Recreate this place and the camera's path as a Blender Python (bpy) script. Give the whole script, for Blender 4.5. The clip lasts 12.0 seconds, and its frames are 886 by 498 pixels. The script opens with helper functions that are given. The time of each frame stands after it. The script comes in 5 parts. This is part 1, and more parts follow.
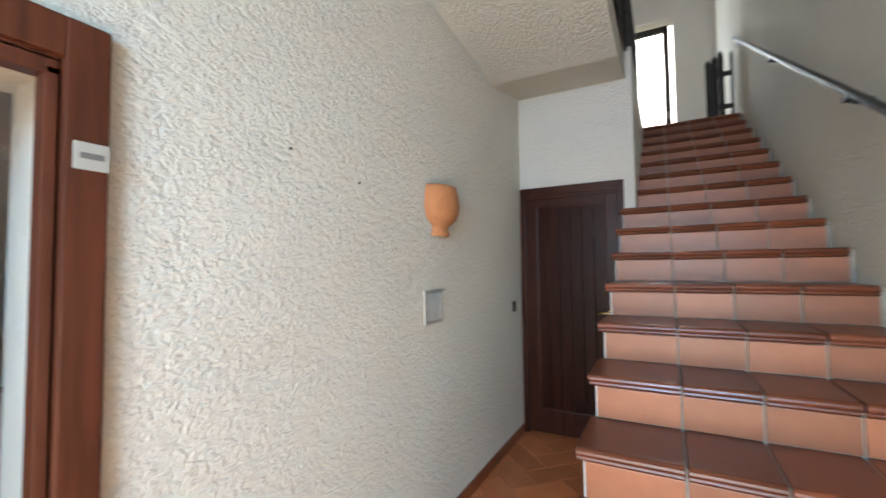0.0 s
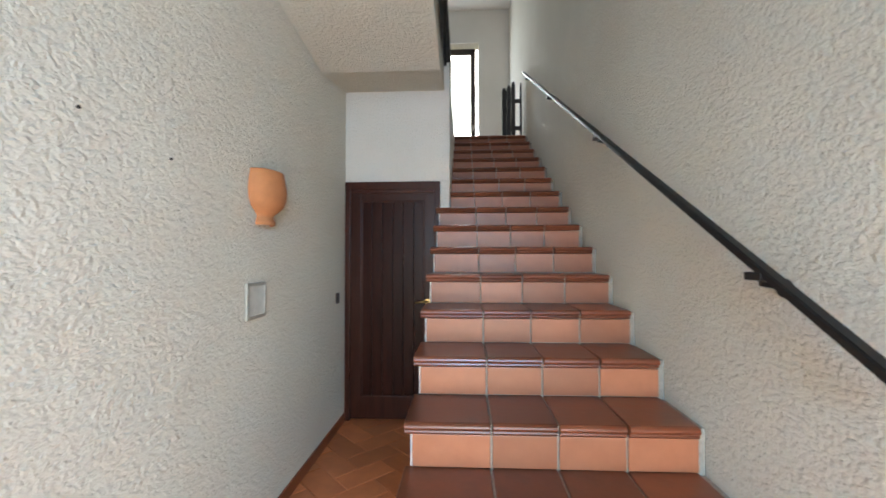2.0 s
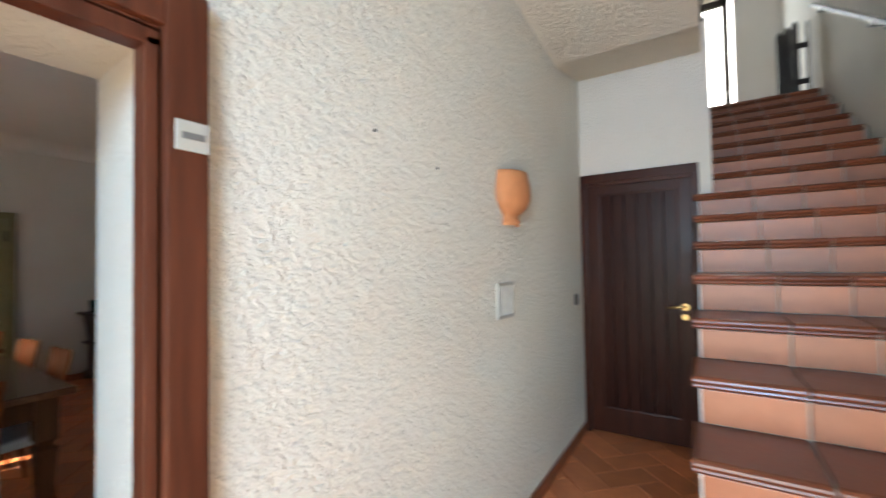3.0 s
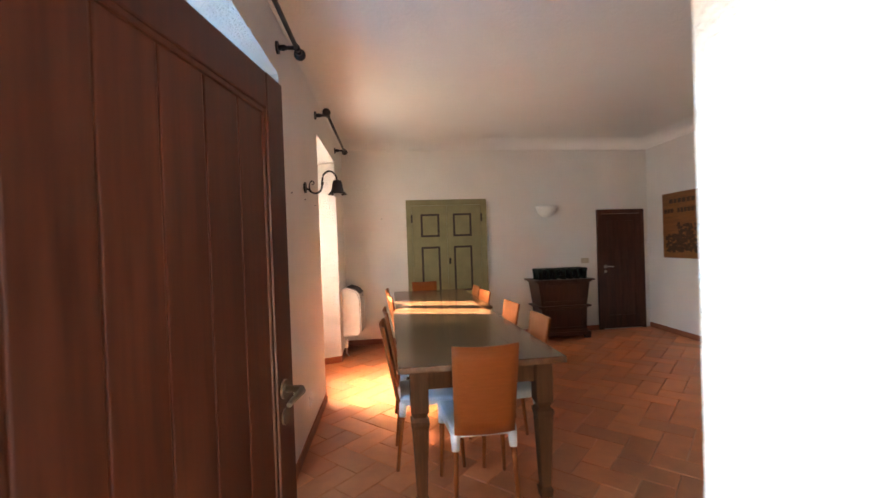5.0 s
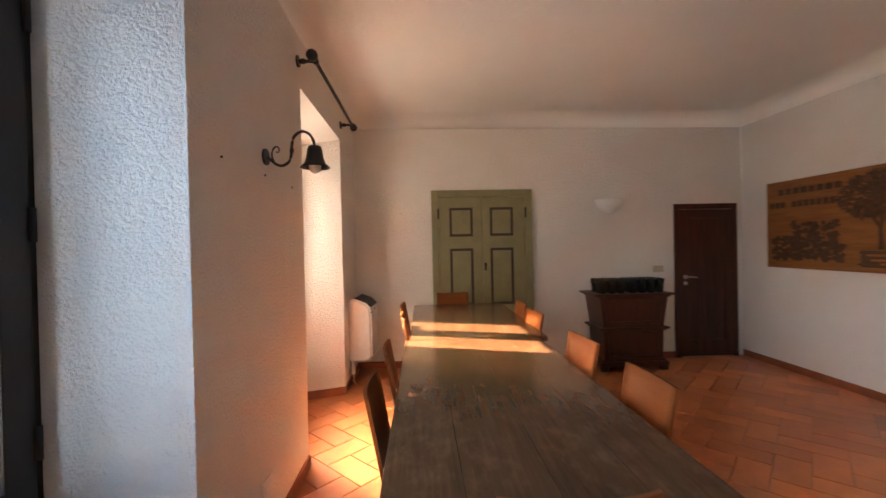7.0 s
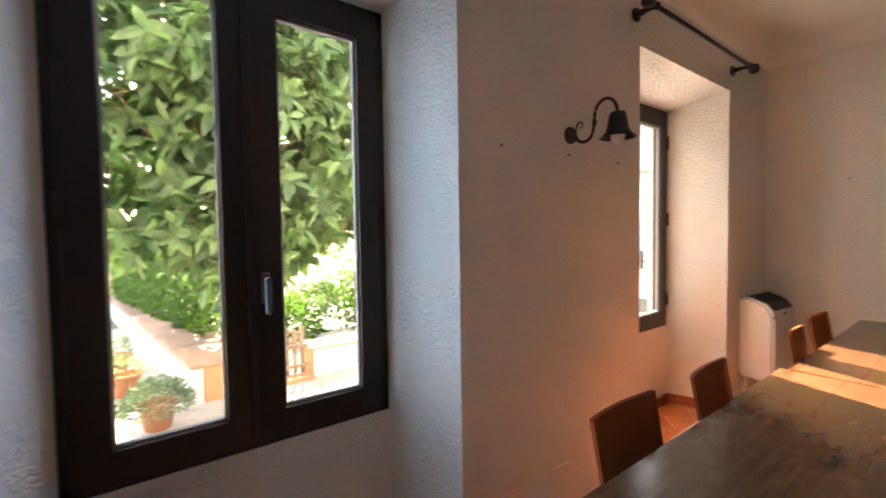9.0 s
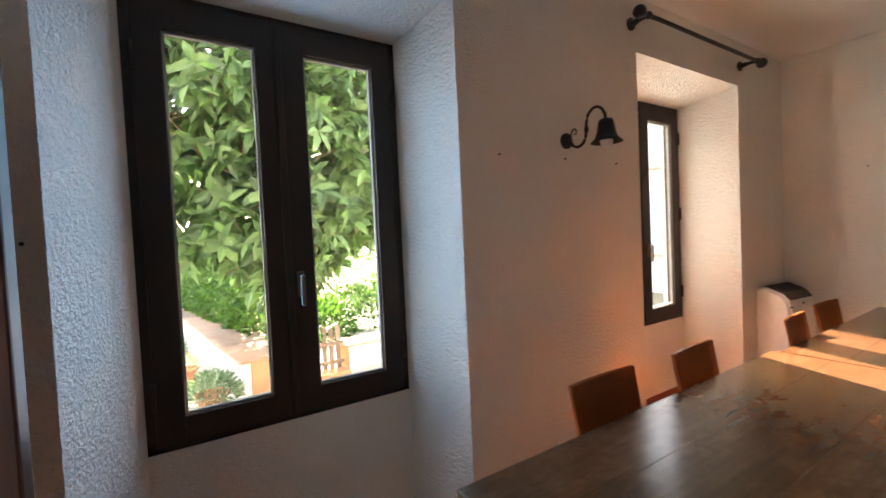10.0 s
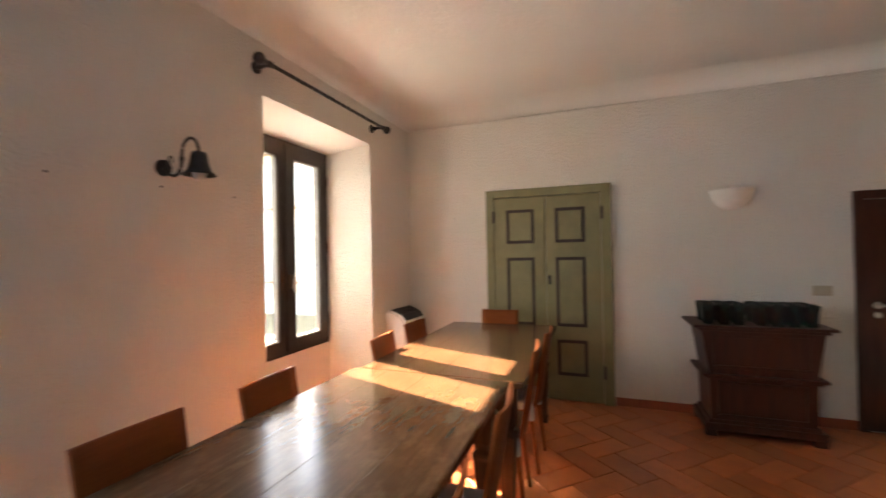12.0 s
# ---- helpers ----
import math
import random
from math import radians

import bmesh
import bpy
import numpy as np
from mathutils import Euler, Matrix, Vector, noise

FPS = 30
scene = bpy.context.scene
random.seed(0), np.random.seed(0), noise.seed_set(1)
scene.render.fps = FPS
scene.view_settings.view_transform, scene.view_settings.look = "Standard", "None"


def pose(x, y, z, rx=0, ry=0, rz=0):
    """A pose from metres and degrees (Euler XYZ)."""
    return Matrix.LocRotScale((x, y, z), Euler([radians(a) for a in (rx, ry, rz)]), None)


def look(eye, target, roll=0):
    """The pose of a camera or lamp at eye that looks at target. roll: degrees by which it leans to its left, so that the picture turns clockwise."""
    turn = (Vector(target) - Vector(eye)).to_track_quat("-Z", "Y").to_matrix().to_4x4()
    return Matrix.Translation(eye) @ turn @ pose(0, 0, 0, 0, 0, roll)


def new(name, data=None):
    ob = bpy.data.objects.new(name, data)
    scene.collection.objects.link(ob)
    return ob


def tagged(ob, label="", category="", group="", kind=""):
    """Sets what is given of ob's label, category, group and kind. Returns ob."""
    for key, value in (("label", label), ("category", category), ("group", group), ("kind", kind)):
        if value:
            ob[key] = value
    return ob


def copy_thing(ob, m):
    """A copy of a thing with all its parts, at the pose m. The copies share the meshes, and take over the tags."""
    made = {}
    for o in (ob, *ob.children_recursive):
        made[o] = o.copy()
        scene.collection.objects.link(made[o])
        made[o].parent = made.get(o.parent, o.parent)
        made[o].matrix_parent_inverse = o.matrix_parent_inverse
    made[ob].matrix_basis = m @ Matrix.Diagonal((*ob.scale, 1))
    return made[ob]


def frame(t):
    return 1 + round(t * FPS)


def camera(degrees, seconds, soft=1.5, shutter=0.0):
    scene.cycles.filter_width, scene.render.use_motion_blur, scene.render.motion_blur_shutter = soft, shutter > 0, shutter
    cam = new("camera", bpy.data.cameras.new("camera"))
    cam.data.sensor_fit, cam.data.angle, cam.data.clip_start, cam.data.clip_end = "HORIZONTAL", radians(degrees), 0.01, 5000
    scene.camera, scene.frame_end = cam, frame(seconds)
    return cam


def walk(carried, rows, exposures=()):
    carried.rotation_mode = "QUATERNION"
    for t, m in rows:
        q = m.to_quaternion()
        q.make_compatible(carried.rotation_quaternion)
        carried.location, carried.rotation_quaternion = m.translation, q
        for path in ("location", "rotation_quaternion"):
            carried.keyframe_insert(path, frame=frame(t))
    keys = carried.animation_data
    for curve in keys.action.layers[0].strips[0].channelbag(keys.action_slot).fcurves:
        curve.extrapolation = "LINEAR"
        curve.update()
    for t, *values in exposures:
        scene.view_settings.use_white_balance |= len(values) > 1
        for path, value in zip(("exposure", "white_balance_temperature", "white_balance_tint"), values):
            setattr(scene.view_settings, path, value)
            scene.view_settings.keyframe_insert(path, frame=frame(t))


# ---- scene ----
cam = camera(94.2, 12.0, 1.5, 0.4)
PATH = [
    (0, (0.722, -0.474, 1.42), (2.481, 0.474, 1.51), -0.7),
    (0.5, (0.69, -0.424, 1.433), (2.63, 0.05, 1.532), -1.1),
    (1, (0.668, -0.419, 1.425), (2.661, -0.28, 1.505), -0.7),
    (1.5, (0.645, -0.419, 1.419), (2.644, -0.421, 1.485), -0.2),
    (2, (0.64, -0.406, 1.417), (2.637, -0.307, 1.465), -0.1),
    (2.5, (0.658, -0.33, 1.419), (2.588, 0.191, 1.456), -0.6),
    (3, (0.724, -0.232, 1.417), (2.408, 0.844, 1.473), -1.0),
    (3.3, (0.745, -0.166, 1.427), (2.165, 1.242, 1.482), -0.6),
    (3.6, (0.746, -0.112, 1.431), (1.839, 1.562, 1.467), -0.2),
    (3.7, (0.744, -0.093, 1.427), (1.723, 1.651, 1.457), -0.1),
    (5.3, (0.598, 0.725, 1.402), (0.812, 2.713, 1.384), -1.1),
    (5.5, (0.606, 0.868, 1.418), (0.805, 2.858, 1.406), -0.1),
    (6, (0.596, 1.211, 1.414), (0.863, 3.192, 1.369), -1.8),
    (6.5, (0.622, 1.481, 1.413), (0.992, 3.445, 1.343), -2.6),
    (6.7, (0.669, 1.563, 1.409), (0.959, 3.542, 1.378), -2.1),
    (8.3, (1.043, 2.094, 1.445), (0.043, 3.823, 1.363), -0.5),
    (8.5, (1.049, 2.111, 1.421), (-0.174, 3.692, 1.358), -0.0),
    (9, (1.211, 2.102, 1.415), (-0.393, 3.294, 1.338), -0.8),
    (9.5, (1.313, 2.091, 1.404), (-0.432, 3.067, 1.368), -0.9),
    (10, (1.472, 2.055, 1.407), (-0.223, 3.114, 1.342), -2.6),
    (10.5, (1.641, 2.122, 1.431), (0.037, 3.317, 1.409), -1.5),
    (11, (1.827, 2.245, 1.435), (0.376, 3.622, 1.442), -0.3),
    (11.5, (1.915, 2.311, 1.422), (0.757, 3.942, 1.431), -0.8),
    (12, (1.957, 2.38, 1.429), (1.247, 4.25, 1.45), -1.1),
]
EXPOSURES = [(0.0, 2.35, 6800, 10), (2.5, 2.4, 6800, 10), (3.7, 2.65, 7300, 14), (4.7, 3.3, 7500, 17), (5.3, 4.3, 7600, 19), (6.0, 4.2, 7800, 22), (6.7, 3.8, 8500, 26), (8.3, 3.4, 8400, 24), (9.5, 3.4, 8100, 21), (10.5, 3.55, 7600, 16), (12.0, 3.9, 7700, 17)]
walk(cam, [(t, look(eye, target, roll)) for t, eye, target, roll in PATH], EXPOSURES)

# ---- world, sun, window light ----
SUN_EL, SUN_TRAVEL = radians(35.1), Vector((0.947, -0.322, 0))
world = bpy.data.worlds.new("sky")
scene.world = world
world.use_nodes = True
wn = world.node_tree
sky = wn.nodes.new("ShaderNodeTexSky")
sky.sky_type = "NISHITA"
sky.sun_disc = False
sky.sun_elevation = SUN_EL
sky.sun_rotation = math.atan2(-SUN_TRAVEL.x, -SUN_TRAVEL.y)
wn.links.new(sky.outputs[0], wn.nodes["Background"].inputs[0])
wn.nodes["Background"].inputs[1].default_value = 0.14
sun = new("sun", bpy.data.lights.new("sun", "SUN"))
sun.data.energy, sun.data.angle, sun.data.color = 5.0, radians(0.5), (1.0, 0.9, 0.76)
down = Vector((SUN_TRAVEL.x * math.cos(SUN_EL), SUN_TRAVEL.y * math.cos(SUN_EL), -math.sin(SUN_EL)))
sun.matrix_world = look((-20, 12, 18), Vector((-20, 12, 18)) + down)


def window_light(name, eye, target, w, h, watts, colour):
    ob = new(name, bpy.data.lights.new(name, "AREA"))
    ob.data.shape, ob.data.size, ob.data.size_y, ob.data.energy, ob.data.color = "RECTANGLE", w, h, watts, colour
    ob.matrix_world = look(eye, target)
    return ob


window_light("sky_light_window_1", (-0.34, 2.44, 1.5), (1, 2.44, 1.5), 0.5, 1.3, 1.45, (0.2, 0.55, 1.0))
window_light("sky_light_window_2", (-0.34, 5.02, 1.6), (1, 5.02, 1.6), 0.5, 1.1, 0.6, (0.85, 0.93, 1.0))
window_light("sky_light_entrance", (-1.1, -0.6, 2.0), (1.6, 0.2, -0.6), 1.0, 0.7, 26, (0.27, 0.6, 1.0))
# added warm fill lamp, in place of bounce from unseen ground outside
window_light("added_bounce_fill_entrance", (-1.1, -0.6, 0.45), (1.8, 0.0, 2.7), 1.0, 0.7, 8, (1.0, 0.9, 0.75))
window_light("sky_light_landing", (8.85, -0.26, 4.4), (7, -0.26, 4.4), 0.6, 2.2, 10, (0.7, 0.85, 1.0))


# ---- materials ----
def nodes(name):
    m = bpy.data.materials.new(name)
    m.use_nodes = True
    t = m.node_tree
    return m, t, t.nodes["Principled BSDF"]


def add(t, kind, **kw):
    n = t.nodes.new(kind)
    for k, v in kw.items():
        n.inputs[k.replace("_", " ")].default_value = v
    return n


def ramp(t, fac, stops):
    r = t.nodes.new("ShaderNodeValToRGB")
    while len(r.color_ramp.elements) < len(stops):
        r.color_ramp.elements.new(0.5)
    for e, (p, c) in zip(r.color_ramp.elements, stops):
        e.position, e.color = p, (*c, 1)
    t.links.new(fac, r.inputs[0])
    return r.outputs[0]


def mixed(t, fac, a, b, mode="MIX"):
    n = t.nodes.new("ShaderNodeMix")
    n.data_type, n.blend_type = "RGBA", mode
    for sock, v in ((n.inputs[0], fac), (n.inputs[6], a), (n.inputs[7], b)):
        if hasattr(v, "links"):
            t.links.new(v, sock)
        elif isinstance(v, tuple):
            sock.default_value = (*v, 1)
        else:
            sock.default_value = v
    return n.outputs[2]


def coords(t, scale=(1, 1, 1)):
    c = t.nodes.new("ShaderNodeTexCoord")
    mp = t.nodes.new("ShaderNodeMapping")
    mp.inputs["Scale"].default_value = scale
    t.links.new(c.outputs["Object"], mp.inputs[0])
    return mp.outputs[0]


def noise_of(t, vec, scale, detail=4, rough=0.55):
    n = add(t, "ShaderNodeTexNoise", Scale=scale, Detail=detail, Roughness=rough)
    t.links.new(vec, n.inputs["Vector"])
    return n.outputs["Fac"]


def bumped(t, b, height, strength, distance):
    n = add(t, "ShaderNodeBump", Strength=strength, Distance=distance)
    t.links.new(height, n.inputs["Height"])
    t.links.new(n.outputs[0], b.inputs["Normal"])


def plaster(name, base, dirt, grain, depth, rough=0.85):
    """Painted rough-cast plaster: soft lumps, fine grain, faint blotches."""
    m, t, b = nodes(name)
    v = coords(t)
    b.inputs["Roughness"].default_value = rough
    blot = noise_of(t, v, 1.3, 5)
    col = ramp(t, blot, [(0.3, dirt), (0.65, base)])
    t.links.new(col, b.inputs["Base Color"])
    warp = add(t, "ShaderNodeTexNoise", Scale=grain * 0.6, Detail=2.0)
    t.links.new(v, warp.inputs["Vector"])
    bent = mixed(t, 0.012, v, warp.outputs["Color"], "ADD")
    blobs = add(t, "ShaderNodeTexVoronoi", Scale=grain * 0.95, Randomness=1.0)
    blobs.feature = "SMOOTH_F1"
    blobs.inputs["Smoothness"].default_value = 0.4
    t.links.new(bent, blobs.inputs["Vector"])
    lump = ramp(t, blobs.outputs["Distance"], [(0.05, (1, 1, 1)), (0.4, (0.5, 0.5, 0.5)), (0.85, (0, 0, 0))])
    rough_noise = ramp(t, noise_of(t, v, grain * 0.62, 7, 0.62), [(0.34, (0, 0, 0)), (0.66, (1, 1, 1))])
    fine = noise_of(t, v, grain * 4, 3)
    big = noise_of(t, v, grain * 0.22, 3)
    h = mixed(t, 0.3, mixed(t, 0.2, mixed(t, 0.68, lump, rough_noise), fine), big)
    bumped(t, b, h, 1.0, depth)
    return m


def wood(name, dark, light, scale=3.0, rough=0.4, stretch=(12, 12, 0.8), wear=None, depth=0.0006, spec=0.5):
    m, t, b = nodes(name)
    b.inputs["Specular IOR Level"].default_value = spec
    v = coords(t, stretch)
    g = noise_of(t, v, scale, 6, 0.6)
    col = ramp(t, g, [(0.3, dark), (0.7, light)])
    if wear:
        w = noise_of(t, coords(t, (1, 0.35, 1)), 16, 8, 0.7)
        col = mixed(t, ramp(t, w, [(0.58, (0, 0, 0)), (0.78, (0.5, 0.5, 0.5))]), col, wear)
    oi = t.nodes.new("ShaderNodeObjectInfo")
    hv = add(t, "ShaderNodeHueSaturation")
    mr = add(t, "ShaderNodeMapRange", To_Min=0.88, To_Max=1.12)
    t.links.new(oi.outputs["Random"], mr.inputs[0])
    t.links.new(mr.outputs[0], hv.inputs["Value"])
    t.links.new(col, hv.inputs["Color"])
    t.links.new(hv.outputs[0], b.inputs["Base Color"])
    rr = add(t, "ShaderNodeMapRange", To_Min=rough - 0.08, To_Max=rough + 0.12)
    t.links.new(g, rr.inputs[0])
    t.links.new(rr.outputs[0], b.inputs["Roughness"])
    bumped(t, b, g, 0.6, depth)
    return m


def table_wood(name):
    """Dark oiled boards with long grain, cloudy polish, pale rubbed patches and scratches."""
    m, t, b = nodes(name)
    b.inputs["Specular IOR Level"].default_value = 0.4
    grain = noise_of(t, coords(t, (26, 1.3, 26)), 2.0, 7, 0.65)
    cloud = noise_of(t, coords(t, (3.0, 1.2, 3.0)), 1.6, 5, 0.6)
    col = ramp(t, grain, [(0.28, (0.06, 0.025, 0.011)), (0.5, (0.088, 0.039, 0.0175)), (0.74, (0.125, 0.06, 0.028))])
    col = mixed(t, ramp(t, cloud, [(0.35, (0, 0, 0)), (0.7, (0.55, 0.55, 0.55))]), col, (0.115, 0.062, 0.034))
    spots = noise_of(t, coords(t, (1.6, 0.9, 1)), 11, 8, 0.68)
    col = mixed(t, ramp(t, spots, [(0.48, (0, 0, 0)), (0.68, (0.34, 0.34, 0.34))]), col, (0.2, 0.12, 0.062))
    vec = coords(t, (1, 1, 1))
    marks = []
    for turn, stretch in ((0.35, (24, 1.2, 1)), (1.25, (28, 1.4, 1)), (-0.5, (22, 1.0, 1))):
        mp = t.nodes.new("ShaderNodeMapping")
        mp.inputs["Rotation"].default_value = (0, 0, turn)
        mp.inputs["Scale"].default_value = stretch
        t.links.new(vec, mp.inputs[0])
        marks.append(ramp(t, noise_of(t, mp.outputs[0], 7, 3, 0.5), [(0.7, (0, 0, 0)), (0.8, (0.16, 0.16, 0.16))]))
    scratch = mixed(t, 1.0, mixed(t, 1.0, marks[0], marks[1], "ADD"), marks[2], "ADD")
    col = mixed(t, scratch, col, (0.36, 0.26, 0.17))
    t.links.new(col, b.inputs["Base Color"])
    rr = add(t, "ShaderNodeMapRange", To_Min=0.14, To_Max=0.26)
    t.links.new(mixed(t, 0.4, cloud, spots), rr.inputs[0])
    t.links.new(rr.outputs[0], b.inputs["Roughness"])
    return m


def terracotta(name, dark, light, rough, scale=6.0):
    m, t, b = nodes(name)
    v = coords(t)
    oi = t.nodes.new("ShaderNodeObjectInfo")
    geo = t.nodes.new("ShaderNodeNewGeometry")
    s = t.nodes.new("ShaderNodeMath")
    s.operation = "ADD"
    t.links.new(oi.outputs["Random"], s.inputs[0])
    t.links.new(geo.outputs["Random Per Island"], s.inputs[1])
    fr = t.nodes.new("ShaderNodeMath")
    fr.operation = "FRACT"
    t.links.new(s.outputs[0], fr.inputs[0])
    n = noise_of(t, v, scale, 6, 0.6)
    col = ramp(t, n, [(0.3, dark), (0.7, light)])
    hv = add(t, "ShaderNodeHueSaturation")
    mr = add(t, "ShaderNodeMapRange", To_Min=0.78, To_Max=1.2)
    t.links.new(fr.outputs[0], mr.inputs[0])
    t.links.new(mr.outputs[0], hv.inputs["Value"])
    t.links.new(col, hv.inputs["Color"])
    t.links.new(hv.outputs[0], b.inputs["Base Color"])
    rr = add(t, "ShaderNodeMapRange", To_Min=rough - 0.1, To_Max=rough + 0.15)
    t.links.new(n, rr.inputs[0])
    t.links.new(rr.outputs[0], b.inputs["Roughness"])
    bumped(t, b, noise_of(t, v, 30, 5), 0.5, 0.0012)
    return m


def plain(name, colour, rough=0.5, metal=0.0, vary=0.12, scale=20.0, depth=0.0003):
    m, t, b = nodes(name)
    v = coords(t)
    n = noise_of(t, v, scale, 5)
    lo = tuple(c * (1 - vary) for c in colour)
    hi = tuple(min(1, c * (1 + vary)) for c in colour)
    t.links.new(ramp(t, n, [(0.3, lo), (0.7, hi)]), b.inputs["Base Color"])
    b.inputs["Roughness"].default_value, b.inputs["Metallic"].default_value = rough, metal
    bumped(t, b, n, 0.4, depth)
    return m


def glass_mat(name, tint=(0.95, 0.98, 0.97)):
    m, t, b = nodes(name)
    b.inputs["Base Color"].default_value = (*tint, 1)
    b.inputs["Roughness"].default_value, b.inputs["IOR"].default_value = 0.0, 1.45
    b.inputs["Transmission Weight"].default_value = 1.0
    return m


M_HALL = plaster("rough_plaster", (0.8, 0.75, 0.645), (0.74, 0.685, 0.58), 74, 0.021)
M_ROOM = plaster("painted_plaster", (0.8, 0.77, 0.72), (0.75, 0.72, 0.66), 90, 0.015)
M_CEIL = plaster("ceiling_plaster", (0.8, 0.78, 0.74), (0.77, 0.75, 0.7), 40, 0.004)
M_DARK = wood("dark_stained_wood", (0.034, 0.009, 0.0042), (0.08, 0.024, 0.011), 3, 0.36, spec=0.35)
# next two: darkened copies of the door woods, understairs shade put into the colour
M_DARK_SHADED = wood("shaded_stained_wood", (0.016, 0.0032, 0.0018), (0.04, 0.009, 0.0045), 3, 0.3, spec=0.14)
M_CASE_SHADED = wood("shaded_reddish_wood", (0.026, 0.0055, 0.0026), (0.06, 0.015, 0.007), 3, 0.34, spec=0.2)
M_CHEST = wood("carved_walnut", (0.034, 0.009, 0.0042), (0.078, 0.022, 0.01), 3, 0.38, spec=0.4)
M_CASE = wood("reddish_stained_wood", (0.05, 0.012, 0.005), (0.11, 0.03, 0.013), 3, 0.42, spec=0.35)
M_TABLE = table_wood("worn_table_wood")
M_LEG = wood("satin_leg_wood", (0.05, 0.021, 0.0095), (0.092, 0.041, 0.018), 3, 0.6, spec=0.12)
M_PLY = wood("orange_plywood", (0.19, 0.05, 0.011), (0.225, 0.062, 0.015), 2, 0.55, (3, 50, 50), depth=0.0001, spec=0.15)
M_PINE = wood("pale_pine", (0.3, 0.137, 0.044), (0.47, 0.245, 0.09), 2.2, 0.42, (14, 9, 1.2))
M_GREEN = plain("olive_green_paint", (0.2, 0.19, 0.095), 0.5, 0, 0.1, 8)
M_BROWNP = plain("dark_brown_paint", (0.032, 0.017, 0.012), 0.5)
M_FRAME = plain("brown_window_paint", (0.02, 0.011, 0.007), 0.5, 0, 0.15, 30)
M_IRON = plain("black_iron", (0.014, 0.012, 0.011), 0.45, 0.3, 0.2, 60)
M_BRASS = plain("brass", (0.6, 0.42, 0.18), 0.3, 1.0)
M_STEEL = plain("brushed_metal", (0.55, 0.52, 0.48), 0.3, 1.0)
M_BEAD = plain("grey_rubber_seal", (0.25, 0.26, 0.27), 0.6)
M_BRONZE = plain("bronze_handle", (0.1, 0.07, 0.042), 0.6, 0.0)
M_SIGN = plain("grey_white_card", (0.38, 0.36, 0.31), 0.5, 0, 0.04)
M_PICKET = plain("blackened_wood", (0.012, 0.009, 0.008), 0.55, 0, 0.2, 40)
M_LETTER = plain("grey_print", (0.13, 0.12, 0.11), 0.6)
M_GRILLE = plain("grey_grille", (0.5, 0.48, 0.43), 0.4, 0.5)
M_TILE = terracotta("terracotta_floor_tile", (0.44, 0.126, 0.045), (0.58, 0.19, 0.072), 0.36)
M_SKIRT = terracotta("skirting_terracotta", (0.22, 0.062, 0.026), (0.3, 0.09, 0.038), 0.4)
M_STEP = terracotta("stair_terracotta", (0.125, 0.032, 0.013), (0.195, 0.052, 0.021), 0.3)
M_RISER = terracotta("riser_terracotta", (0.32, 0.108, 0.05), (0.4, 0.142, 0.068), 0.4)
M_GROUT = plain("grey_mortar", (0.32, 0.28, 0.23), 0.9, 0, 0.2, 60, 0.001)
M_FGROUT = plain("brown_mortar", (0.36, 0.19, 0.12), 0.9, 0, 0.2, 60, 0.001)
M_CLAY = plain("unglazed_clay", (0.5, 0.2, 0.08), 0.8, 0, 0.08, 25, 0.0006)
M_WHITEP = plain("white_plastic", (0.75, 0.74, 0.7), 0.4, 0, 0.04)
M_CREAM = plain("cream_plastic", (0.5, 0.42, 0.3), 0.4, 0, 0.06)
M_BLACKP = plain("black_plastic", (0.02, 0.02, 0.022), 0.45)
M_SEAT = plain("pale_blue_grey_vinyl", (0.48, 0.55, 0.6), 0.6, 0, 0.06)
M_CERAM = plain("white_ceramic", (0.78, 0.76, 0.72), 0.5, 0, 0.04)
M_GLASS = glass_mat("clear_glass")
M_DGLASS = glass_mat("green_glass", (0.012, 0.08, 0.05))


# ---- mesh helpers ----
def box(bm, x0, x1, y0, y1, z0, z1, bevel=0.0):
    """A box added to bm; bevel rounds its edges."""
    x0, x1, y0, y1, z0, z1 = min(x0, x1), max(x0, x1), min(y0, y1), max(y0, y1), min(z0, z1), max(z0, z1)
    if bevel:
        b2 = bmesh.new()
        box(b2, x0, x1, y0, y1, z0, z1)
        bmesh.ops.bevel(b2, geom=b2.edges[:], offset=bevel, segments=2, profile=0.6, affect="EDGES")
        tmp = bpy.data.meshes.new("tmp")
        b2.to_mesh(tmp)
        bm.from_mesh(tmp)
        bpy.data.meshes.remove(tmp)
        b2.free()
        return bm
    v = [bm.verts.new((x, y, z)) for z in (z0, z1) for y in (y0, y1) for x in (x0, x1)]
    for f in ((0, 2, 3, 1), (4, 5, 7, 6), (0, 1, 5, 4), (2, 6, 7, 3), (0, 4, 6, 2), (1, 3, 7, 5)):
        bm.faces.new([v[i] for i in f])
    return bm


def prism(bm, pts, axis, a, b):
    """A polygon pulled along an axis from a to b. pts: the two other coordinates, in axis order."""
    def at(p, d):
        p = list(p)
        p.insert("xyz".index(axis), d)
        return p
    lo, hi = [bm.verts.new(at(p, a)) for p in pts], [bm.verts.new(at(p, b)) for p in pts]
    n = len(pts)
    fs = [bm.faces.new(lo), bm.faces.new(hi[::-1])] + [bm.faces.new((lo[i], hi[i], hi[(i + 1) % n], lo[(i + 1) % n])) for i in range(n)]
    bmesh.ops.recalc_face_normals(bm, faces=fs)
    return bm


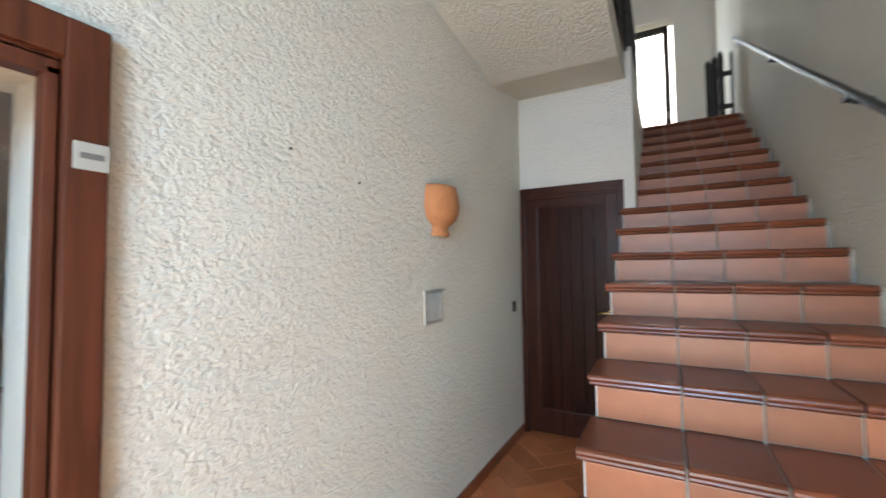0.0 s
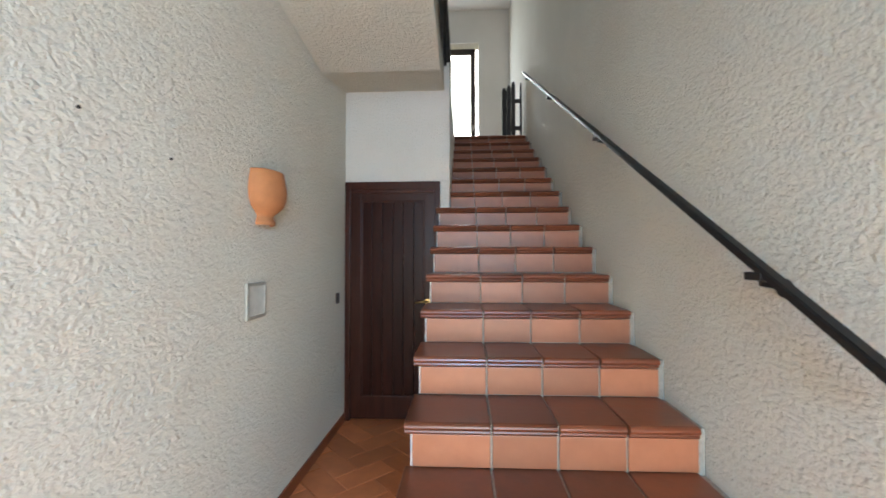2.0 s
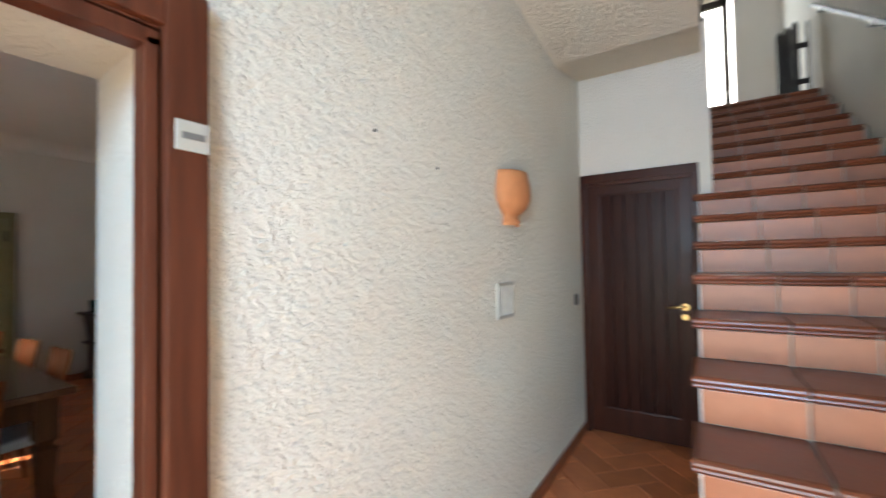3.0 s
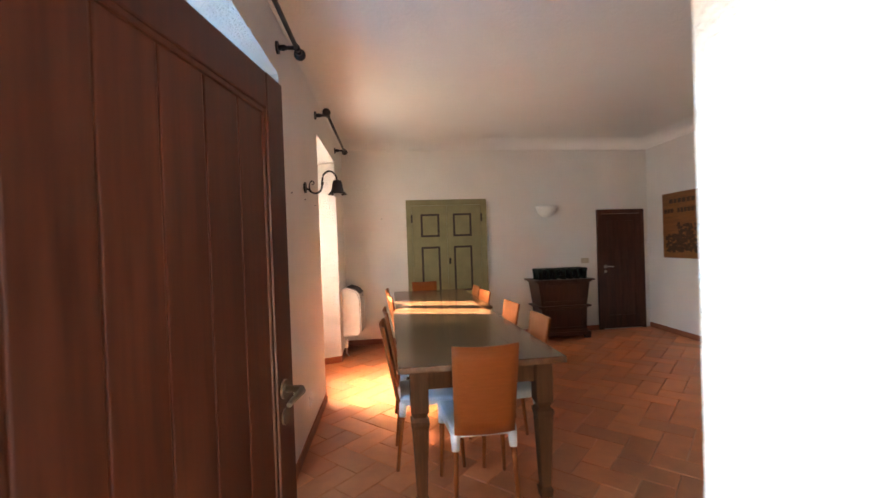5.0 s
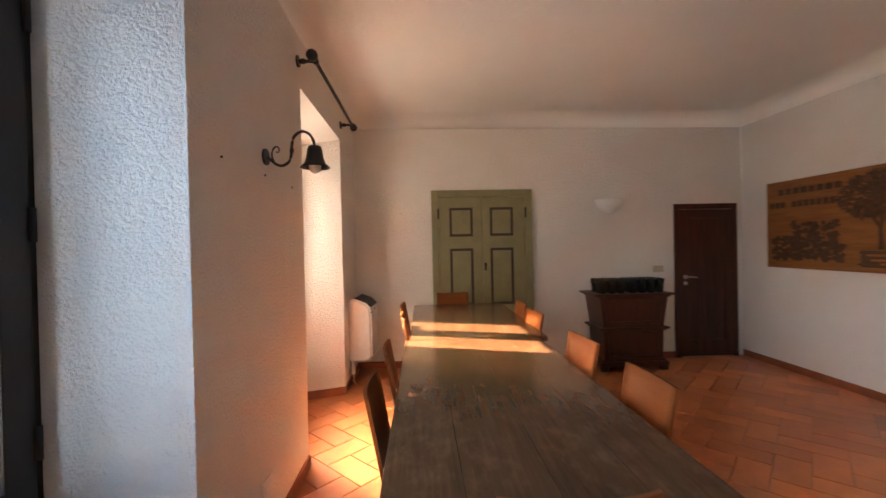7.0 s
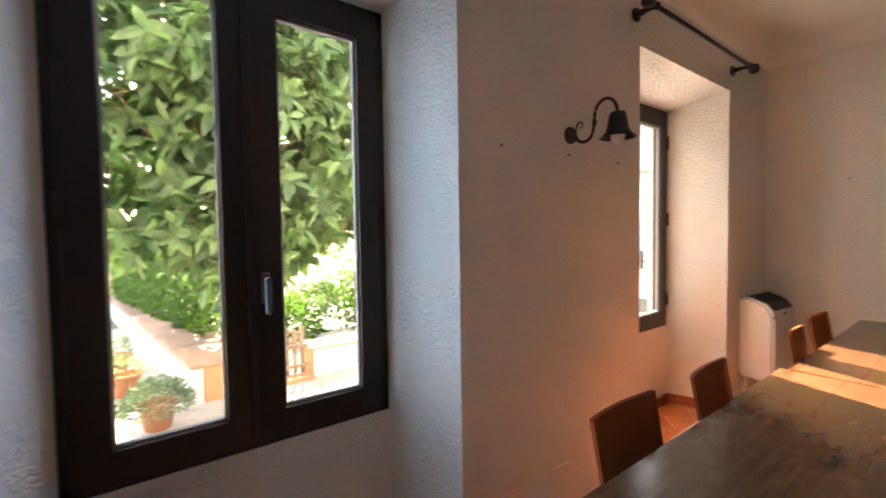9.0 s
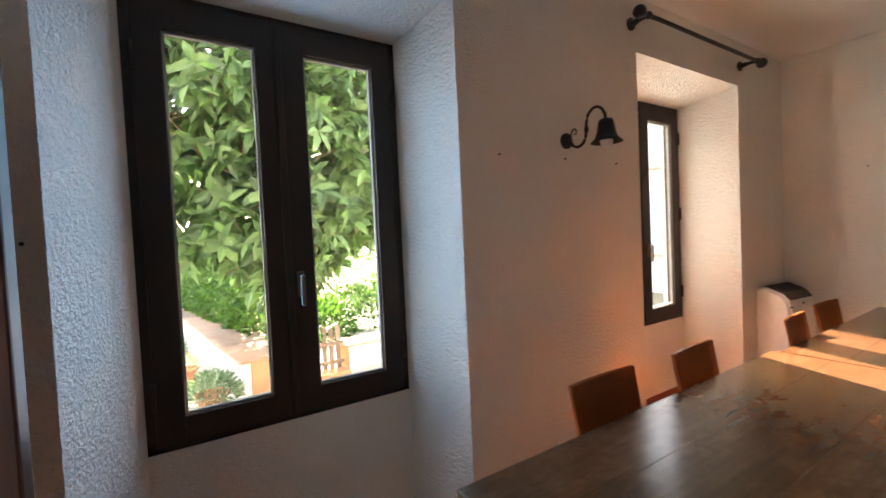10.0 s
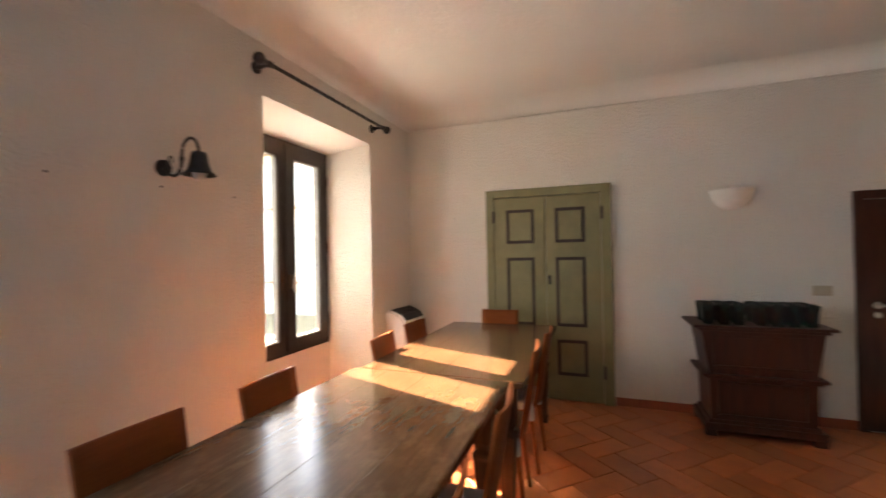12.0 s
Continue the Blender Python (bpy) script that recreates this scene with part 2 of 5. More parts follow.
def lathe(bm, profile, steps=24, sweep=360.0, centre=(0, 0, 0)):
    """Turns (radius, z) points about the vertical through centre."""
    rings, full = [], sweep >= 360
    for i in range(steps if full else steps + 1):
        a = radians(sweep) * i / steps
        rings.append([bm.verts.new((centre[0] + r * math.cos(a), centre[1] + r * math.sin(a), centre[2] + z)) for r, z in profile])
    for i in range(len(rings) if full else len(rings) - 1):
        p, q = rings[i], rings[(i + 1) % len(rings)]
        for k in range(len(profile) - 1):
            f = bm.faces.new((p[k], q[k], q[k + 1], p[k + 1]))
            f.smooth = True
    return bm


def tube(bm, pts, r, sides=8, caps=True):
    """A round bar through pts; r may be one radius or one for each point."""
    pts = [Vector(p) for p in pts]
    rs = r if isinstance(r, (list, tuple)) else [r] * len(pts)
    rings = []
    up = Vector((0, 0, 1))
    for i, p in enumerate(pts):
        d = (pts[min(i + 1, len(pts) - 1)] - pts[max(i - 1, 0)]).normalized()
        u = d.cross(up if abs(d.z) < 0.95 else Vector((1, 0, 0))).normalized()
        w = u.cross(d).normalized()
        rings.append([bm.verts.new(p + rs[i] * (u * math.cos(2 * math.pi * k / sides) + w * math.sin(2 * math.pi * k / sides))) for k in range(sides)])
    for a, b in zip(rings, rings[1:]):
        for k in range(sides):
            f = bm.faces.new((a[k], a[(k + 1) % sides], b[(k + 1) % sides], b[k]))
            f.smooth = True
    if caps:
        bm.faces.new(rings[0][::-1])
        bm.faces.new(rings[-1])
    return bm


def part(name, bm, material, parent=None, label=""):
    """Links a bmesh as one mesh object, under a thing or a part if one is given."""
    bmesh.ops.recalc_face_normals(bm, faces=bm.faces[:])
    me = bpy.data.meshes.new(name)
    bm.to_mesh(me)
    bm.free()
    me.materials.append(material)
    ob = new(name, me)
    ob.parent = parent
    return tagged(ob, label)


def thing(name, label, category, m=None, group="", kind=""):
    ob = new(name)
    ob.empty_display_size = 0.1
    if m:
        ob.matrix_basis = m
    return tagged(ob, label, category, group, kind)


def B(*a):
    return box(bmesh.new(), *a)


def structure(name, bm, material, label, category):
    return tagged(part(name, bm, material), label, category, "", "structure")


# ---- dining room shell ----
RX, SY0, SY1, NY, CZ = 4.66, 0.645, 1.2, 6.5, 2.93
WT = 0.55
WINDOWS = [(1.745, 3.08, 1.895, 2.98), (4.392, 5.682, 4.48, 5.565)]
WZ0, WZ1, OZ, FX = 0.637, 2.36, 2.445, -0.38


def west_wall():
    bm = bmesh.new()
    ys = [-1.9] + [v for w in WINDOWS for v in w[:2]] + [NY + 0.3]
    for a, b in zip(ys[0::2], ys[1::2]):
        box(bm, -WT, 0, max(a, SY1 - 0.2), b, -0.3, 3.3)
    for o0, o1, f0, f1 in WINDOWS:
        box(bm, -WT, 0, o0, o1, OZ, 3.3)
        prism(bm, [(0, o0), (FX, f0), (-WT, f0), (-WT, o0)], "z", -0.3, OZ)
        prism(bm, [(0, o1), (FX, f1), (-WT, f1), (-WT, o1)], "z", -0.3, OZ)
        prism(bm, [(0, OZ), (FX, WZ1), (-WT, WZ1), (-WT, OZ)], "y", o0, o1)
        box(bm, FX - 0.07, FX - 0.005, f0, f1, -0.3, WZ0)
        box(bm, -WT, FX - 0.07, f0, f1, -0.3, WZ0 - 0.12)
    return structure("wall_west", bm, M_ROOM, "thick white plastered wall with two splayed window recesses", "wall")


west_wall()
bm = B(-WT, RX + 0.3, NY, NY + 0.3, -0.3, 3.3)
structure("wall_north", bm, M_ROOM, "white plastered end wall of the dining room", "wall")
bm = B(RX, RX + 0.3, SY1, NY, -0.3, 3.3)
structure("wall_east", bm, M_ROOM, "white plastered side wall behind the cabinet", "wall")

# wall between hall and dining room, with a splayed doorway
DX0, DX1, DZ = 0.15, 1.093, 1.87
bm = bmesh.new()
box(bm, -WT, DX0 - 0.03, SY0, SY1, -0.3, 3.3)
box(bm, DX1 + 0.09, 9.2, SY0, SY1, -0.3, 3.3)
box(bm, DX0 - 0.03, DX1 + 0.09, SY0, SY1, 1.96, 3.3)
prism(bm, [(DX1, SY0 + 0.075), (DX1 + 0.09, SY0 + 0.02), (DX1 + 0.09, SY1), (DX1 + 0.078, SY1)], "z", -0.3, 1.96)
prism(bm, [(SY0 + 0.075, DZ), (SY1, 1.945), (SY1, 1.96), (SY0 + 0.02, 1.96)], "x", DX0 - 0.03, DX1 + 0.09)
structure("wall_south", bm, M_HALL, "rough-cast cream plaster wall between hall and dining room", "wall")


def cove_ceiling():
    """Flat ceiling that curves down into the walls."""
    bm = bmesh.new()
    x0, x1, y0, y1, r, k = 0.0, RX, SY1, NY, 0.17, 10
    rings = []
    for i in range(k + 1):
        a = math.pi / 2 * i / k
        ins, z = r * (1 - math.cos(a)), CZ - r + r * math.sin(a)
        rings.append([bm.verts.new((x, y, z)) for x, y in ((x0 + ins - 0.001, y0 + ins - 0.001), (x1 - ins + 0.001, y0 + ins - 0.001), (x1 - ins + 0.001, y1 - ins + 0.001), (x0 + ins - 0.001, y1 - ins + 0.001))])
    for a, b in zip(rings, rings[1:]):
        for j in range(4):
            bm.faces.new((a[j], a[(j + 1) % 4], b[(j + 1) % 4], b[j])).smooth = True
    bm.faces.new(rings[-1])
    top = [bm.verts.new((x, y, 3.2)) for x, y in ((x0, y0), (x1, y0), (x1, y1), (x0, y1))]
    bm.faces.new(top)
    for j in range(4):
        bm.faces.new((rings[0][j], rings[0][(j + 1) % 4], top[(j + 1) % 4], top[j]))
    return structure("ceiling", bm, M_CEIL, "white plastered ceiling with softly rounded edges", "ceiling")


cove_ceiling()
structure("roof_slab", B(-WT, RX + 0.3, SY1, NY + 0.3, 3.3, 3.5), M_CEIL, "plain slab above the dining room", "slab")

# sub-floor; the tiles are laid on it at the end
floor = structure("floor", B(-1.6, 9.2, -1.9, NY + 0.3, -0.3, -0.012), M_FGROUT, "reddish terracotta floor in herringbone with thin joints", "floor")

# ---- hall and stairwell shell ----
HY = -1.33
DWX = 4.26
LZ = 3.183
structure("wall_hall_south", B(-1.6, 9.2, HY - 0.25, HY, -0.3, 6.4), M_HALL, "rough-cast cream plaster wall beside the staircase", "wall")
bm = bmesh.new()
box(bm, DWX, DWX + 0.15, -0.285, SY0, 2.1, LZ - 0.02)
box(bm, DWX, DWX + 0.15, 0.64, SY0, -0.3, 2.1)
box(bm, DWX, DWX + 0.15, -0.285, -0.203, -0.3, 2.1)
box(bm, DWX + 0.15, 6.5, -0.285, -0.203, -0.3, LZ - 0.02)
structure("wall_understairs", bm, M_ROOM, "smooth cream wall above the understairs door", "wall")
structure("wall_closet_back", B(DWX + 0.9, DWX + 1.0, -0.2, SY0, -0.3, 2.6), M_ROOM, "plain wall behind the understairs door", "wall")
# hall ceiling: a shallow slope that meets the landing slab
bm = bmesh.new()
prism(bm, [(-1.6, 3.44), (3.62, 2.8), (DWX + 0.1, 2.93), (DWX + 0.1, 3.125), (3.0, 3.2), (-1.6, 3.6)], "y", -0.24, SY0 - 0.002)
structure("ceiling_hall", bm, M_HALL, "sloping rough-cast ceiling over the hall", "ceiling")
bm = bmesh.new()
box(bm, 3.3, 9.0, -0.24, 2.2, LZ - 0.14, LZ - 0.02)
box(bm, 6.75, 9.0, HY, -0.2, LZ - 0.3, LZ - 0.02)
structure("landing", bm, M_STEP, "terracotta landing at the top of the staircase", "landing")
bm = bmesh.new()
LWY0, LWY1, LWZ0, LWZ1, LWX = -0.66, 0.14, 3.2, 5.68, 8.8
box(bm, LWX, LWX + 0.3, HY, LWY0 - 0.06, LZ - 0.3, 6.4)
box(bm, LWX, LWX + 0.3, LWY1 + 0.06, 2.2, LZ - 0.3, 6.4)
box(bm, LWX, LWX + 0.3, LWY0 - 0.06, LWY1 + 0.06, LWZ1 + 0.06, 6.4)
box(bm, LWX, LWX + 0.3, LWY0 - 0.06, LWY1 + 0.06, LZ - 0.3, LWZ0)
structure("wall_landing_end", bm, M_ROOM, "pale wall with a tall window at the landing", "wall")
structure("wall_landing_north", B(-1.6, 9.1, 2.2, 2.4, 3.5, 6.4), M_ROOM, "plain pale upper wall of the stairwell", "wall")
structure("ceiling_stairwell", B(-1.6, 9.1, HY - 0.25, 2.4, 6.4, 6.6), M_ROOM, "plain pale ceiling above the stairwell", "ceiling")
# wall behind, with the glazed entrance that lights the hall
bm = bmesh.new()
box(bm, -1.6, -1.35, HY, -1.1, -0.3, 6.4)
box(bm, -1.6, -1.35, 0.35, SY0, -0.3, 6.4)
box(bm, -1.6, -1.35, -1.1, 0.35, 2.4, 6.4)
box(bm, -1.6, -1.35, SY0, 2.3, 3.3, 6.4)
structure("wall_entrance", bm, M_HALL, "cream plaster wall with the entrance opening", "wall")

# ---- staircase ----
STEPS = 17
SL, SR = -0.172, -1.325


def step_x(k):
    return 2.243 + (k - 4) * 0.3187 if k <= 10 else 4.155 + (k - 10) * 0.336


def step_z(k):
    return (0.06 + 0.18 * k if k <= 10 else 1.86 + 0.189 * (k - 10)) if k else 0.0


stair = thing("staircase", "terracotta tiled staircase with rounded nosings and grey joints", "staircase", kind="structure")
bm = bmesh.new()
pts = []
for k in range(1, STEPS + 1):
    pts += [(step_x(k) + 0.035, step_z(k - 1) - 0.01), (step_x(k) + 0.035, step_z(k) - 0.014)]
pts += [(step_x(17) + 0.36, step_z(17) - 0.014), (step_x(17) + 0.36, -0.01)]
prism(bm, pts, "y", SL - 0.03, SR)
part("stair_body", bm, M_GROUT, stair, "grey mortar bed of the tiles")
side = bmesh.new()
for k in range(1, 11):
    box(side, step_x(k) + 0.037, DWX - 0.034, SL - 0.03, SL - 0.022, step_z(k - 1), step_z(k) - 0.048)
part("stair_side", side, M_ROOM, stair, "white plastered open side of the stairs")

COLS = [(SL, -0.509), (-0.517, -0.766), (-0.774, -1.027), (-1.035, -1.297)]


def mesh_of(name, bm, material):
    bmesh.ops.recalc_face_normals(bm, faces=bm.faces[:])
    me = bpy.data.meshes.new(name)
    bm.to_mesh(me)
    bm.free()
    me.materials.append(material)
    return me


def tread_mesh(w):
    """A tile with a rounded nose and a small moulding under it."""
    bm = bmesh.new()
    prof = [(0.352, -0.012), (0.352, 0.0), (0.02, 0.0), (0.009, -0.003), (0.002, -0.010), (0.0, -0.018), (0.004, -0.027), (0.013, -0.032), (0.011, -0.039), (0.016, -0.046), (0.032, -0.048), (0.036, -0.012)]
    prism(bm, prof, "y", 0, -w)
    ends = [e for e in bm.edges if abs(e.verts[0].co.y - e.verts[1].co.y) < 1e-6]
    bmesh.ops.bevel(bm, geom=ends, offset=0.003, segments=1, affect="EDGES")
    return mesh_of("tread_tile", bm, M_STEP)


def stair_tiles():
    for a, b in COLS:
        ra = min(a, SL - 0.03)
        tm = tread_mesh(a - b)
        for rise in (0.18, 0.189, 0.24):
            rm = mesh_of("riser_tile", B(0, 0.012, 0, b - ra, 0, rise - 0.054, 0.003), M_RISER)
            for k in range(1, STEPS + 1):
                if abs(step_z(k) - step_z(k - 1) - rise) > 0.001:
                    continue
                t = new("tread_tile", tm)
                t.parent, t.location = stair, (step_x(k) + random.uniform(-0.0015, 0.0015), a, step_z(k) + random.uniform(-0.001, 0.001))
                r = new("riser_tile", rm)
                r.parent, r.location = stair, (step_x(k) + 0.023 + random.uniform(-0.0012, 0.0012), ra, step_z(k - 1) + 0.004)


stair_tiles()


# ---- windows ----
def casement(name, y0, y1, z0, z1, x, depth=0.07):
    """A two-leaf casement set in the west wall; its inner face is at x."""
    w = thing(name, "dark brown painted two-leaf window, closed", "window", kind="structure")
    bm = bmesh.new()
    f = 0.045
    for a in ((y0, y0 + f, z0, z1), (y1 - f, y1, z0, z1), (y0, y1, z0, z0 + f), (y0, y1, z1 - f, z1)):
        box(bm, x - depth, x - 0.012, *a, 0.003)
    part("window_frame", bm, M_FRAME, w)
    mid = (y0 + y1) / 2
    for s, (a, b) in enumerate(((y0 + 0.03, mid - 0.001), (mid + 0.001, y1 - 0.03))):
        leaf = bmesh.new()
        g = 0.098
        ga, gb = a + g, b - g
        gz0, gz1 = z0 + 0.126, z1 - 0.138
        for q in ((a, ga, z0 + 0.02, z1 - 0.02), (gb, b, z0 + 0.02, z1 - 0.02), (ga - 0.004, gb + 0.004, z0 + 0.02, gz0), (ga - 0.004, gb + 0.004, gz1, z1 - 0.02)):
            box(leaf, x - depth + 0.004, x, *q, 0.006)
        lf = part("sash", leaf, M_FRAME, w)
        bead = bmesh.new()
        for q in ((ga, ga + 0.008, gz0, gz1), (gb - 0.008, gb, gz0, gz1), (ga, gb, gz0, gz0 + 0.008), (ga, gb, gz1 - 0.008, gz1)):
            box(bead, x - 0.04, x - 0.018, *q)
        part("glazing_bead", bead, M_BEAD, lf, "grey glazing seal")
        pane = part("pane", B(x - 0.036, x - 0.032, ga, gb, gz0, gz1), M_GLASS, lf, "clear glass pane")
        pane.visible_shadow = False
        for hz in (z0 + 0.22, z1 - 0.25, (z0 + z1) / 2):
            yy = y0 + 0.03 if s == 0 else y1 - 0.03
            part("hinge", tube(bmesh.new(), [(x + 0.006, yy, hz - 0.05), (x + 0.006, yy, hz + 0.05)], 0.009), M_FRAME, lf)
    hb = B(x, x + 0.022, mid + 0.02, mid + 0.048, 1.17, 1.28, 0.003)
    hd = part("handle_plate", hb, M_BRONZE, w, "bronze handle plate")
    bm = tube(bmesh.new(), [(x + 0.02, mid + 0.034, 1.255), (x + 0.045, mid + 0.034, 1.255)], 0.008)
    box(bm, x + 0.038, x + 0.054, mid + 0.026, mid + 0.044, 1.135, 1.265, 0.005)
    part("handle", bm, M_BRONZE, hd, "bronze lever")
    part("mullion_strip", B(x - 0.002, x + 0.014, mid - 0.025, mid + 0.005, z0 + 0.03, z1 - 0.03, 0.005), M_FRAME, w)
    return w


for i, (o0, o1, f0, f1) in enumerate(WINDOWS):
    casement("window_%d" % (i + 1), f0, f1, WZ0, WZ1, FX)

# tall window at the landing
w = thing("window_3", "tall dark-framed window at the landing, closed", "window", kind="structure")
bm = bmesh.new()
for a in ((LWY0, LWY0 + 0.1, LWZ0, LWZ1), (LWY1 - 0.1, LWY1, LWZ0, LWZ1), (LWY0, LWY1, LWZ0, LWZ0 + 0.1), (LWY0, LWY1, LWZ1 - 0.1, LWZ1)):
    box(bm, LWX + 0.12, LWX + 0.2, *a, 0.006)
part("window_frame", bm, M_FRAME, w)
p = part("pane", B(LWX + 0.15, LWX + 0.155, LWY0 + 0.1, LWY1 - 0.1, LWZ0 + 0.1, LWZ1 - 0.1), M_GLASS, w)
p.visible_shadow = False
part("handle", box(tube(bmesh.new(), [(LWX + 0.12, LWY0 + 0.05, 4.1), (LWX + 0.08, LWY0 + 0.05, 4.1)], 0.008), LWX + 0.07, LWX + 0.085, LWY0 + 0.04, LWY0 + 0.06, 3.98, 4.11, 0.004), M_STEEL, w)


# ---- doors ----
def plank_door(leaf_w, leaf_h, planks, thick=0.045, stile=0.1):
    """Parts of a boarded leaf in a frame of stiles, in x (width), y (thickness), z."""
    fr = bmesh.new()
    box(fr, 0, stile, 0, thick, 0, leaf_h, 0.006)
    box(fr, leaf_w - stile, leaf_w, 0, thick, 0, leaf_h, 0.006)
    box(fr, stile - 0.004, leaf_w - stile + 0.004, 0.002, thick - 0.002, 0, 0.2, 0.006)
    box(fr, stile - 0.004, leaf_w - stile + 0.004, 0.002, thick - 0.002, leaf_h - stile, leaf_h, 0.006)
    boards = []
    n, a = planks, stile
    pw = (leaf_w - 2 * stile) / n
    for i in range(n):
        boards.append(B(a + i * pw + 0.001, a + (i + 1) * pw - 0.001, 0.012, thick - 0.012, 0.196, leaf_h - stile + 0.004, 0.004))
    mould = bmesh.new()
    for s in (0.006, thick - 0.016):
        for q in ((stile - 0.004, stile + 0.012, 0.19, leaf_h - stile + 0.004), (leaf_w - stile - 0.012, leaf_w - stile + 0.004, 0.19, leaf_h - stile + 0.004)):
            box(mould, q[0], q[1], s, s + 0.01, q[2], q[3], 0.004)
        for z in (0.19, leaf_h - stile - 0.012):
            box(mould, stile + 0.008, leaf_w - stile - 0.008, s, s + 0.01, z, z + 0.016, 0.004)
    return fr, boards, mould


def lever(parent, x, y, z, out, length, mat):
    """Lever handle on a leaf; out: +1 or -1 along y, length along x."""
    bm = bmesh.new()
    tube(bm, [(x, y, z), (x, y + out * 0.008, z)], 0.026, 16)
    tube(bm, [(x, y, z), (x, y + out * 0.05, z), (x + length * 0.25, y + out * 0.06, z + 0.004), (x + length, y + out * 0.055, z - 0.006)], [0.01, 0.01, 0.01, 0.007])
    tube(bm, [(x, y, z - 0.075), (x, y + out * 0.006, z - 0.075)], 0.022, 16)
    return part("handle", bm, mat, parent, "metal lever handle with round keyhole rose")


def door_leaf(name, label, m, w, h, planks, handle_x, handle_z, hl, outs, mat, metal, pmat=None):
    d = thing(name, label, "door", m, kind="structure")
    fr, boards, mould = plank_door(w, h, planks)
    part("leaf_frame", fr, mat, d)
    for b in boards:
        part("plank", b, pmat or mat, d)
    part("moulding", mould, mat, d)
    for o in outs:
        lever(d, handle_x, 0.0 if o < 0 else 0.045, handle_z, o, hl, metal)
    return d


# open door of the dining room: hinged at the west jamb
door_leaf("door_1", "dark boarded wooden door standing open into the dining room", Matrix.Translation((0.165, 0.80, 0.012)) @ pose(0, 0, 0, 0, 0, 80.4), 0.965, 1.86, 6, 0.9, 1.01, -0.1, (-1, 1), M_DARK, M_BRONZE)
# its frame and casing on the hall side
bm = bmesh.new()
box(bm, DX0 - 0.03, DX0 + 0.012, SY0 - 0.012, SY0 + 0.16, 0, DZ, 0.004)
box(bm, DX1 - 0.012, DX1 + 0.02, SY0 - 0.012, SY0 + 0.085, 0, DZ, 0.004)
box(bm, DX0 - 0.02, DX1 + 0.02, SY0 - 0.012, SY0 + 0.085, DZ - 0.012, DZ + 0.03, 0.004)
box(bm, DX1 - 0.03, DX1 + 0.02, SY0 - 0.012, SY0 + 0.035, 0, DZ - 0.02, 0.004)
box(bm, DX0 - 0.02, DX1 + 0.0, SY0 - 0.012, SY0 + 0.035, DZ - 0.04, DZ, 0.004)
dc = thing("door_frame", "reddish brown wooden door casing on the hall wall", "door frame", kind="structure")
part("jamb", bm, M_CASE, dc)
bm = bmesh.new()
for q in ((DX1 - 0.002, DX1 + 0.079, 0, DZ + 0.09), (DX0 - 0.08, DX0 - 0.01, 0, DZ + 0.09)):
    box(bm, q[0], q[1], SY0 - 0.03, SY0 - 0.002, q[2], q[3], 0.006)
box(bm, DX0 - 0.02, DX1 + 0.0, SY0 - 0.029, SY0 - 0.002, DZ + 0.002, DZ + 0.09, 0.006)
part("casing", bm, M_CASE, dc)
# name plate on the casing
sg = thing("door_sign", "small white plastic door sign with a dark word", "sign")
part("plate", B(1.106, 1.1705, SY0 - 0.036, SY0 - 0.0305, 1.638, 1.698, 0.002), M_SIGN, sg)
part("lettering", B(1.117, 1.16, SY0 - 0.0375, SY0 - 0.0355, 1.662, 1.675), M_LETTER, sg, "illegible dark lettering bar")

# understairs door, its shade carried by darker wood colours
d2 = door_leaf("door_2", "dark boarded wooden door under the stairs, closed", pose(DWX - 0.005, 0.60, 0.012, 0, 0, -90), 0.76, 2.02, 6, 0.69, 1.03, -0.11, (-1,), M_CASE_SHADED, M_BRASS, M_DARK_SHADED)
bm = bmesh.new()
for q in ((0.595, 0.642), (-0.203, -0.155)):
    box(bm, DWX - 0.03, DWX + 0.05, q[0], q[1], 0, 2.1, 0.006)
box(bm, DWX - 0.029, DWX + 0.05, -0.16, 0.6, 2.03, 2.1, 0.006)
box(bm, DWX - 0.018, DWX + 0.04, -0.15, 0.59, 2.0, 2.04, 0.006)
tagged(part("door_frame", bm, M_CASE_SHADED), "dark reddish brown frame of the understairs door", "door frame", "", "structure")

# wooden door at the far end of the dining room
d3 = door_leaf("door_3", "dark brown boarded wooden door, closed", pose(3.86, NY - 0.03, 0.012, 0, 0, 0), 0.66, 1.77, 4, 0.06, 0.96, 0.11, (-1,), M_DARK, M_STEEL)
bm = bmesh.new()
for q in ((3.80, 3.862), (4.515, 4.575)):
    box(bm, q[0], q[1], NY - 0.035, NY - 0.001, 0, 1.85, 0.005)
box(bm, 3.86, 4.517, NY - 0.034, NY - 0.001, 1.785, 1.85, 0.005)
tagged(part("door_frame", bm, M_DARK), "dark brown wooden frame of the end door", "door frame", "", "structure")

